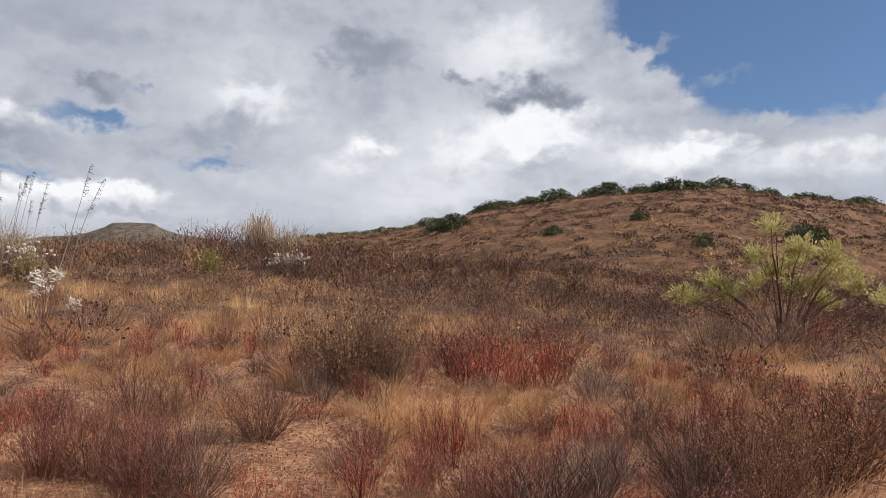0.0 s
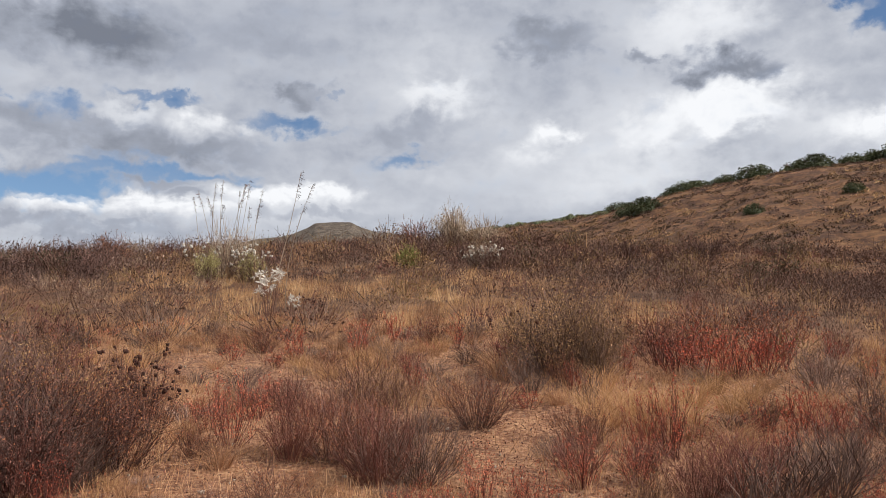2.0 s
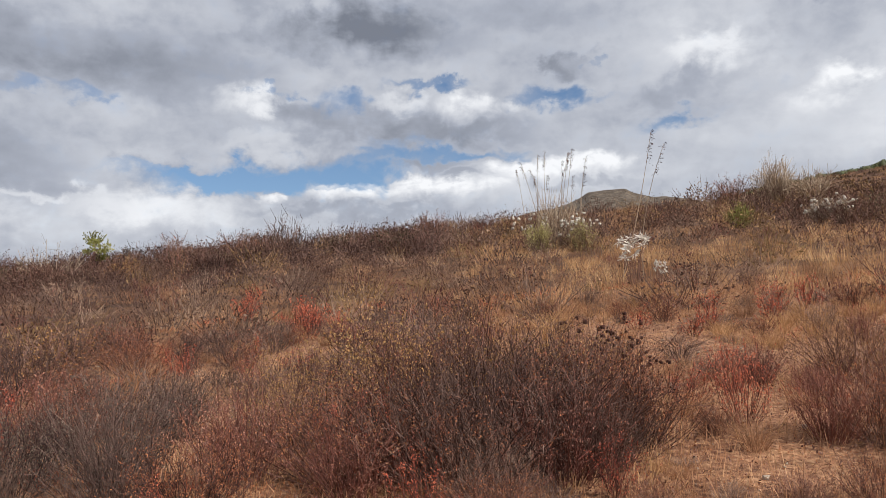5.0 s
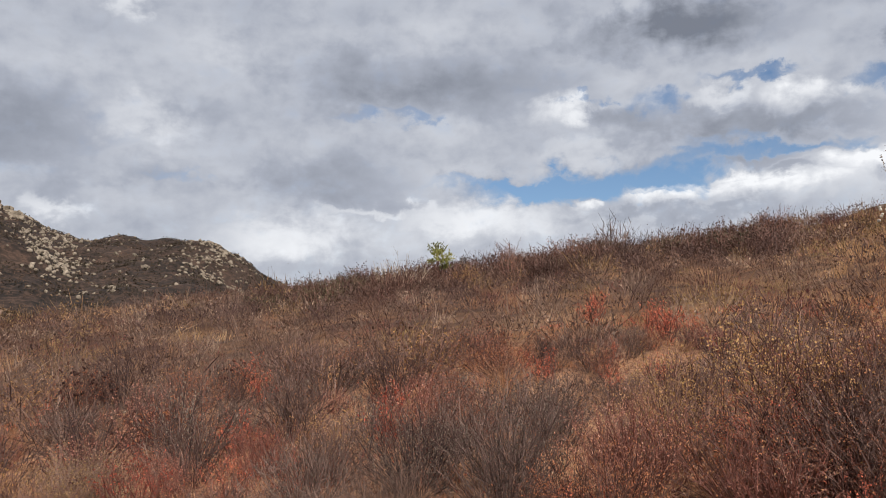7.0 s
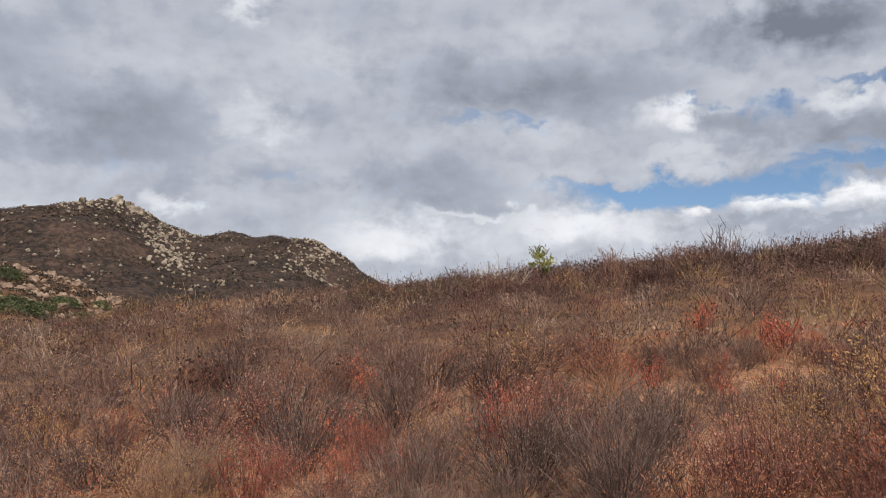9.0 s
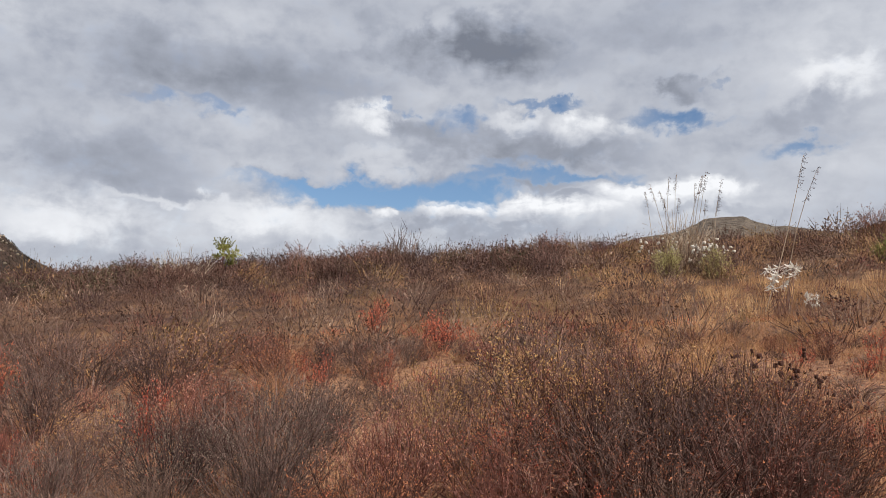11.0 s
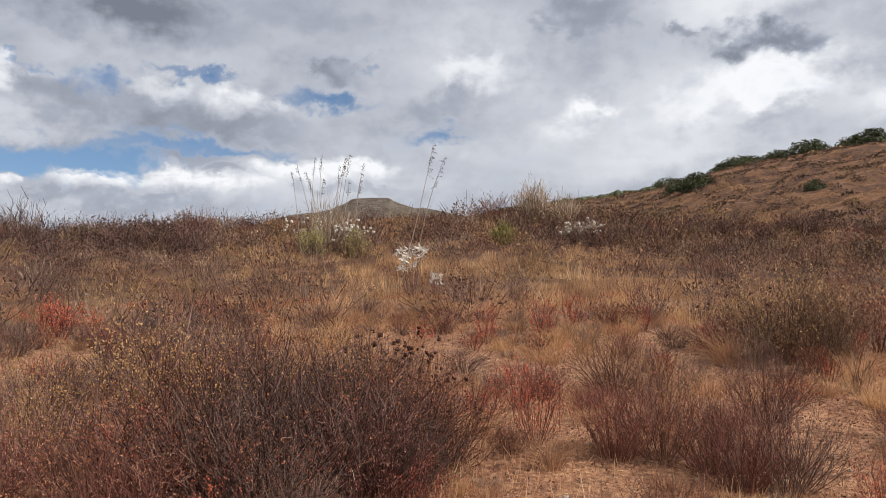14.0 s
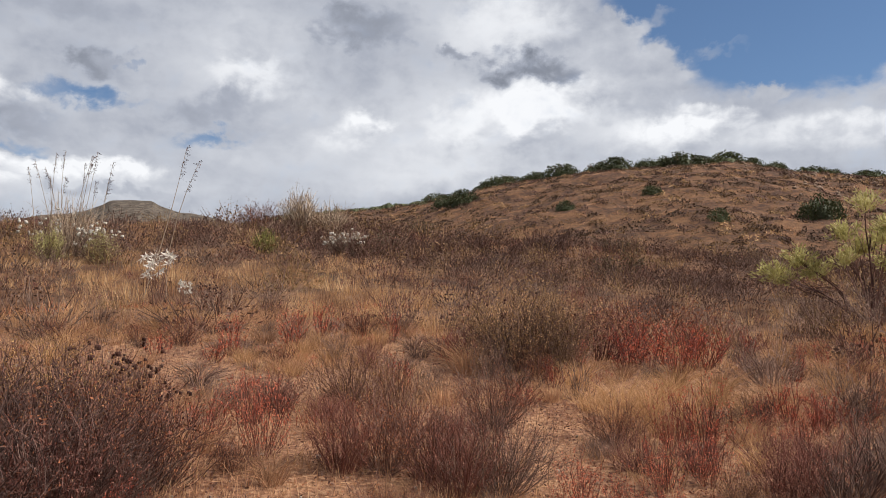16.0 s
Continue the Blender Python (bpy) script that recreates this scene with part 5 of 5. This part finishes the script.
tufted("green_sapling", "small sparse sapling with two yellow-green tufts", "sapling", -27.5, 17.0, [(-0.25, 1.55, 1.3), (0.5, 1.15, 1.2), (0.18, 1.45, 0.4), (-0.5, 1.15, 0.4), (0.25, 0.9, 0.6)], 0.3, 123, SAPLING_LEAF, (0.10, 0.045), 0.22, 260, 0.024, 5)


# ---- bushes and brush on the hills ----
def on(az, r):
    return CX - r * math.sin(radians(az)), CY + r * math.cos(radians(az))


def evergreen(name, label, x, y, radius, height, seed):
    """A rounded evergreen bush: short limbs under many leafy clumps."""
    g = np.random.default_rng(seed)
    w, l = Pieces(), Pieces()
    n = 9
    a = g.uniform(0, 6.28, n)
    b = np.stack([np.cos(a) * 0.1, np.sin(a) * 0.1, np.full(n, -0.2)], 1)
    e = np.stack([np.cos(a) * radius * 0.6, np.sin(a) * radius * 0.6, height * g.uniform(0.5, 0.8, n)], 1)
    w.prisms(bowed(b, e, np.full(n, 0.2), g, 4), 0.10 * np.ones((n, 1)) * np.array([1.2, 1, 0.7, 0.3]))
    l.mound(radius * 0.6, height * 0.66, g, 11, 4)
    du = g.normal(size=(300, 3))
    du[:, 2] = np.abs(du[:, 2])
    du /= np.linalg.norm(du, axis=1, keepdims=True)
    l.leaves(du * [radius * 0.66, radius * 0.66, height * 0.72], 0.5, 0.42, g, du)
    m = 64
    u, th = g.uniform(0, 1, m), g.uniform(0, 6.28, m)
    c = np.stack([np.cos(th) * np.sqrt(1 - u * u) * radius * 0.86, np.sin(th) * np.sqrt(1 - u * u) * radius * 0.86, height * (0.02 + 0.86 * u ** 1.2)], 1)
    k = 22
    d = g.normal(size=(m * k, 3))
    d /= np.linalg.norm(d, axis=1, keepdims=True)
    at = np.repeat(c, k, 0) + d * radius * 0.19 * g.uniform(0.5, 1.0, (m * k, 1)) * [1, 1, 0.8]
    at[:, 2] = np.maximum(at[:, 2], 0.02)
    l.leaves(at, 0.32, 0.28, g, np.cross(d, g.normal(size=d.shape)) * 1.5)
    ob = thing(name, label, "bush", "evergreen bushes on the hill", [("limbs", w, BROWN_STEM, ""), ("foliage", l, DARK_GREEN, "")])
    ob.matrix_basis = settle(x, y, 0, 1, 1, 0.1)
    return ob


models_ev = {}
CREST_BUSHES = [(0.3, 160, 3.2, 2.6), (-1.4, 126, 2.7, 3.0), (-0.4, 140, 2.6, 2.4), (-4.4, 163, 3.9, 2.9), (-3.2, 160, 2.6, 2.2), (-6.6, 163, 2.9, 2.6), (-8.5, 162, 3.7, 3.4), (-12.2, 160, 4.0, 3.3), (-11.0, 161, 2.8, 2.7),
                (-14.4, 163, 2.7, 2.8), (-16.8, 158, 4.0, 3.7), (-15.6, 159, 2.8, 2.9), (-19.6, 161, 3.6, 3.2), (-18.2, 163, 2.2, 2.8), (-21.2, 161, 2.5, 2.2), (-22.7, 161, 2.2, 2.3), (-24.7, 162, 4.0, 2.1), (-26.0, 162, 2.6, 1.8)]
SLOPE_BUSHES = [(-28.0, 162, 4.8, 2.1), (-30.5, 163, 4.4, 2.3), (-33, 163, 4.0, 2.2), (-8.6, 102, 1.5, 1.9), (-14.6, 109, 1.6, 1.7), (-18.8, 91, 1.4, 1.9), (-25.2, 99, 2.7, 3.5), (1.8, 158, 2.2, 1.5), (3.2, 162, 3.0, 1.5), (5.0, 163, 3.4, 1.3), (7.0, 163, 3.4, 1.3)]
for az, r, wide, tall in [(a, b, 1.2 * c, d) for a, b, c, d in CREST_BUSHES] + SLOPE_BUSHES:
    key = len(models_ev) if len(models_ev) < 6 else int(abs(az) * 10) % 6
    x, y = on(az, r)
    if key not in models_ev:
        models_ev[key] = evergreen("evergreen_bush", "rounded dark green evergreen bush on the brown hill", x, y, 4.0, 3.2, 130 + key)
        models_ev[key].matrix_basis = settle(x, y, az * 40, wide / 4.0, 0.92 * tall / 3.2 * 4.0 / wide, 0.5)
    else:
        ob = copy_thing(models_ev[key], Matrix.Identity(4))
        ob.matrix_basis = settle(x, y, az * 40, wide / 4.0, 0.92 * tall / 3.2 * 4.0 / wide, 0.5)
for az, r, wide, tall in ((92.5, 92, 3.0, 2.4), (91.3, 93, 2.6, 2.6), (90.0, 97, 2.4, 2.0), (88.8, 99, 2.2, 2.0), (87.4, 104, 2.0, 1.8), (90.6, 115, 2.2, 2.2), (85.2, 112, 1.6, 1.6), (93.2, 104, 2.0, 2.2), (89.4, 92, 2.6, 1.8), (86.4, 99, 2.2, 1.4)):
    x, y = on(az, r)
    ob = copy_thing(models_ev[int(r) % 6], Matrix.Identity(4))
    ob.matrix_basis = settle(x, y, az * 40, wide / 4.0, 0.75 * tall / 3.2 * 4.0 / wide, 0.25)
    tagged(ob, "rounded green bush at the foot of the rocky spur", group="green bushes in the hollow")


def scatter_hill_brush():
    """Dry brush on the hill, the spur and the mountain."""
    rng = random.Random(21)

    def low(g, n, wide, tall, size, body):
        p = Pieces()
        a, q = g.uniform(0, 6.28, n), np.sqrt(g.uniform(0, 1, n))
        lobe = 1 + 0.25 * np.sin(2 * a + g.uniform(0, 6)) + 0.15 * np.sin(5 * a)
        c = np.stack([np.cos(a) * q * wide * lobe, np.sin(a) * q * wide * lobe, tall * np.sqrt(np.clip(1 - q * q, 0, 1)) * g.uniform(0.4, 1.0, n)], 1)
        p.leaves(c, size, size * 0.62, g, np.array([0, 0, 0.45 if wide < 1.2 else -0.2]))
        for _ in range(body):
            a1, q1, w1 = g.uniform(0, 6.28), g.uniform(0.1, 0.6) * wide, g.uniform(0.35, 0.7) * wide
            p.mound(w1, tall * g.uniform(0.7, 1.0), g, 7, 2, (math.cos(a1) * q1, math.sin(a1) * q1, 0))
        return packed(p)
    on_hill = [("hill_scrub", "dry brown scrub over the hill", HILL_BRUSH, -36, 16, 46, 166, 1300, 0.22, 0.85, 38, 0.5, 0.0, 0),
               ("hill_dark_scrub", "dark low shrubs over the hill", HILL_SHRUB, -36, 16, 46, 166, 1700, 0.27, 0.75, 40, 0.6, 0.4, 0),
               ("hill_plum_scrub", "grey-plum low shrubs over the hill", PLUM_SCRUB, -36, 16, 46, 166, 1100, 0.25, 0.7, 34, 0.6, 0.2, 0),
               ("hill_sage", "olive and grey sage over the hill", OLIVE_LEAF, -36, 16, 46, 166, 330, 0.24, 0.75, 46, 0.7, 0.3, 0),
               ("hill_grass", "dry tan grass over the hill", TAN_STRAW, -36, 16, 46, 166, 900, 0.16, 0.8, 36, 0.4, -0.5, 0),
               ("ridge_scrub", "dark green scrub along the far ridge", DARK_GREEN, 1, 15, 150, 166, 200, 0.3, 1.2, 34, 0.7, 0.0, 1)]
    farther = [("spur_scrub", "brown and green scrub between boulders", CHAPARRAL, 78, 98, 70, 135, 600, 0.3, 0.75, 40, 0.6, 0.2, 0),
               ("spur_brush", "rust-brown brush between boulders", HILL_BRUSH, 78, 98, 70, 135, 560, 0.28, 0.8, 34, 0.5, 0.0, 0),
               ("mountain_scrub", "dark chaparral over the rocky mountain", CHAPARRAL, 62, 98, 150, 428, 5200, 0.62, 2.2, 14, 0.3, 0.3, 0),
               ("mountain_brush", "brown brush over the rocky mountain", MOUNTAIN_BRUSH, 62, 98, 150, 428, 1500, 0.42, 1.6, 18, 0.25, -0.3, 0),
               ("mesa_scrub", "grey-brown brush over the flat-topped hill", MOUNTAIN_BRUSH, 8, 34, 380, 508, 700, 0.4, 1.3, 14, 0.4, 0.3, 0)]
    for name, label, mat, az0, az1, r0, r1, count, size, wide, n, flat, gather, body in on_hill + farther:
        g = np.random.default_rng(len(name) + count)
        models = [low(g, n, wide, wide * flat, size, body) for _ in range(8)]
        rows = []
        patch = 9.0 if "mountain" in name else 3.5
        while len(rows) < count:
            az, r = rng.uniform(az0, az1), math.sqrt(rng.uniform(r0 * r0, r1 * r1))
            x, y = on(az, r)
            if gather and float(lattice(np.array(x / patch), np.array(y / patch), 91)) * math.copysign(1, gather) < rng.uniform(-1, 1) * 1.0 - abs(gather) * 0.2:
                continue
            rows.append((rng.randrange(8), x, y, 0.0, rng.uniform(0, 6.28), rng.uniform(0.5, 1.3), rng.uniform(0.7, 1.1)))
        v, f = joined(models, rows)
        v[:, 2] += land(v[:, 0], v[:, 1]) - 0.04       # each bush follows the slope
        ob = new(name, mesh_of(name, v, f, mat, True))
        tagged(ob, label, "grass" if "grass" in name else "scrub", kind="stuff")


scatter_hill_brush()


# ---- boulders ----
def boulder_mesh(seed, level=2, mat=ROCK):
    bm = bmesh.new()
    bmesh.ops.create_icosphere(bm, subdivisions=level, radius=1.0)
    g = random.Random(seed)
    sh = Vector((g.uniform(0, 90), g.uniform(0, 90), g.uniform(0, 90)))
    cuts = [Vector((g.gauss(0, 1), g.gauss(0, 1), g.gauss(0, 1))).normalized() for _ in range(12)]
    for v in bm.verts:
        d = v.co.normalized()
        for c in cuts:
            over = v.co.dot(c) - 0.55
            if over > 0:
                v.co -= c * over * 0.95
        v.co += d * noise.noise(d * 1.6 + sh) * 0.16
    me = bpy.data.meshes.new("boulder")
    bm.to_mesh(me)
    bm.free()
    me.materials.append(mat)
    return me


BOULDERS = [boulder_mesh(300 + k) for k in range(7)]
SPUR_BOULDERS = [boulder_mesh(330 + k, mat=SPUR_ROCK) for k in range(7)]


def boulders():
    rng = random.Random(31)
    spots = []
    top, slope, spur = "boulders of the summit", "boulders on the mountain slope", "boulders of the spur"
    for count, a0, a1, r0, r1, s0, s1, label, group in (
            (40, 82.8, 87.6, 372, 420, 1.8, 3.6, "large pale granite boulder on the mountain's summit outcrop", top),
            (18, 87.4, 92.8, 385, 424, 1.3, 2.6, "pale granite boulder on the mountain's summit outcrop", top),
            (40, 82.2, 88.0, 345, 425, 0.7, 1.9, "pale granite boulder on the mountain's summit outcrop", top),
            (16, 80.6, 83.2, 330, 425, 1.0, 2.2, "pale granite boulder on the mountain's summit ridge", top),
            (34, 79.6, 82.6, 210, 330, 0.8, 1.9, "tan granite boulder on the slide below the summit", slope),
            (22, 69.0, 72.2, 236, 300, 0.7, 1.6, "pale granite boulder on the dark mountain slope", slope),
            (18, 84.8, 88.2, 192, 210, 0.5, 1.1, "pale granite boulder on the dark mountain slope", slope),
            (26, 74.0, 92.5, 190, 360, 0.5, 1.4, "pale granite boulder on the dark mountain slope", slope),
            (75, 84.0, 93.6, 100, 134, 0.4, 1.15, "pale orange boulder on the brushy spur", spur)):
        for _ in range(count):
            spots.append((rng.uniform(a0, a1), rng.uniform(r0, r1), rng.uniform(s0, s1), label, group))
    for az, r, s in ((75.5, 244, 2.2), (77.3, 291, 1.6), (76.2, 289, 1.7), (79.9, 247, 2.4), (70.8, 272, 1.8), (81.7, 230, 1.8)):
        spots.append((az, r, s, "pale granite boulder on the dark mountain slope", slope))
    for az, r, s, label, group in spots:
        x, y = on(az, r)
        s *= {top: 1.1, slope: 0.62, spur: 0.9}[group]
        ob = new("boulder", (SPUR_BOULDERS if group == spur else BOULDERS)[rng.randrange(7)])
        ob.matrix_basis = Matrix.Translation((x, y, float(land(x, y)) + s * (-0.25 if group == top else 0.3))) @ pose(0, 0, 0, rng.uniform(-25, 25), rng.uniform(-25, 25), rng.uniform(0, 360)) @ Matrix.Diagonal((s, s * rng.uniform(0.6, 1.1), s * rng.uniform(0.6, 1.1), 1))
        tagged(ob, label, "boulder", group)
    small = [boulder_mesh(400 + k, 1) for k in range(4)]
    models = []
    for me in small:
        v = np.empty(len(me.vertices) * 3, np.float32)
        me.vertices.foreach_get("co", v)
        models.append((v.reshape(-1, 3).astype(float), np.array([list(p.vertices) for p in me.polygons])))
    for name, label, count, rows_of in (("mountain_rubble", "scattered pale rocks over the dark mountain", 2100, ((86, 3.5, 330, 428, 0.4, 1.3), (71, 1.6, 235, 330, 0.35, 1.0), (81.2, 1.0, 205, 400, 0.4, 1.2), (82, 7, 185, 420, 0.3, 0.9))),
                                         ("spur_rubble", "scattered orange rocks over the spur", 330, ((88.5, 3.6, 92, 134, 0.2, 0.65),)),
                                         ("hill_rubble", "small orange rocks near the top of the hill", 160, ((-18, 6, 140, 163, 0.15, 0.6), (-26, 3, 110, 160, 0.15, 0.7)))):
        rows = []
        for _ in range(count):
            az0, sd, r0, r1, s0, s1 = rng.choice(rows_of)
            x, y = on(rng.gauss(az0, sd), rng.uniform(r0, r1))
            rows.append((rng.randrange(4), x, y, float(land(x, y)) + 0.25 * s0, rng.uniform(0, 6.28), rng.uniform(s0, s1), rng.uniform(0.7, 1.2)))
        ob = new(name, mesh_of(name, *joined(models, rows), ROCK if "mountain" in name else SPUR_ROCK))
        tagged(ob, label, "rocks", kind="stuff")


boulders()
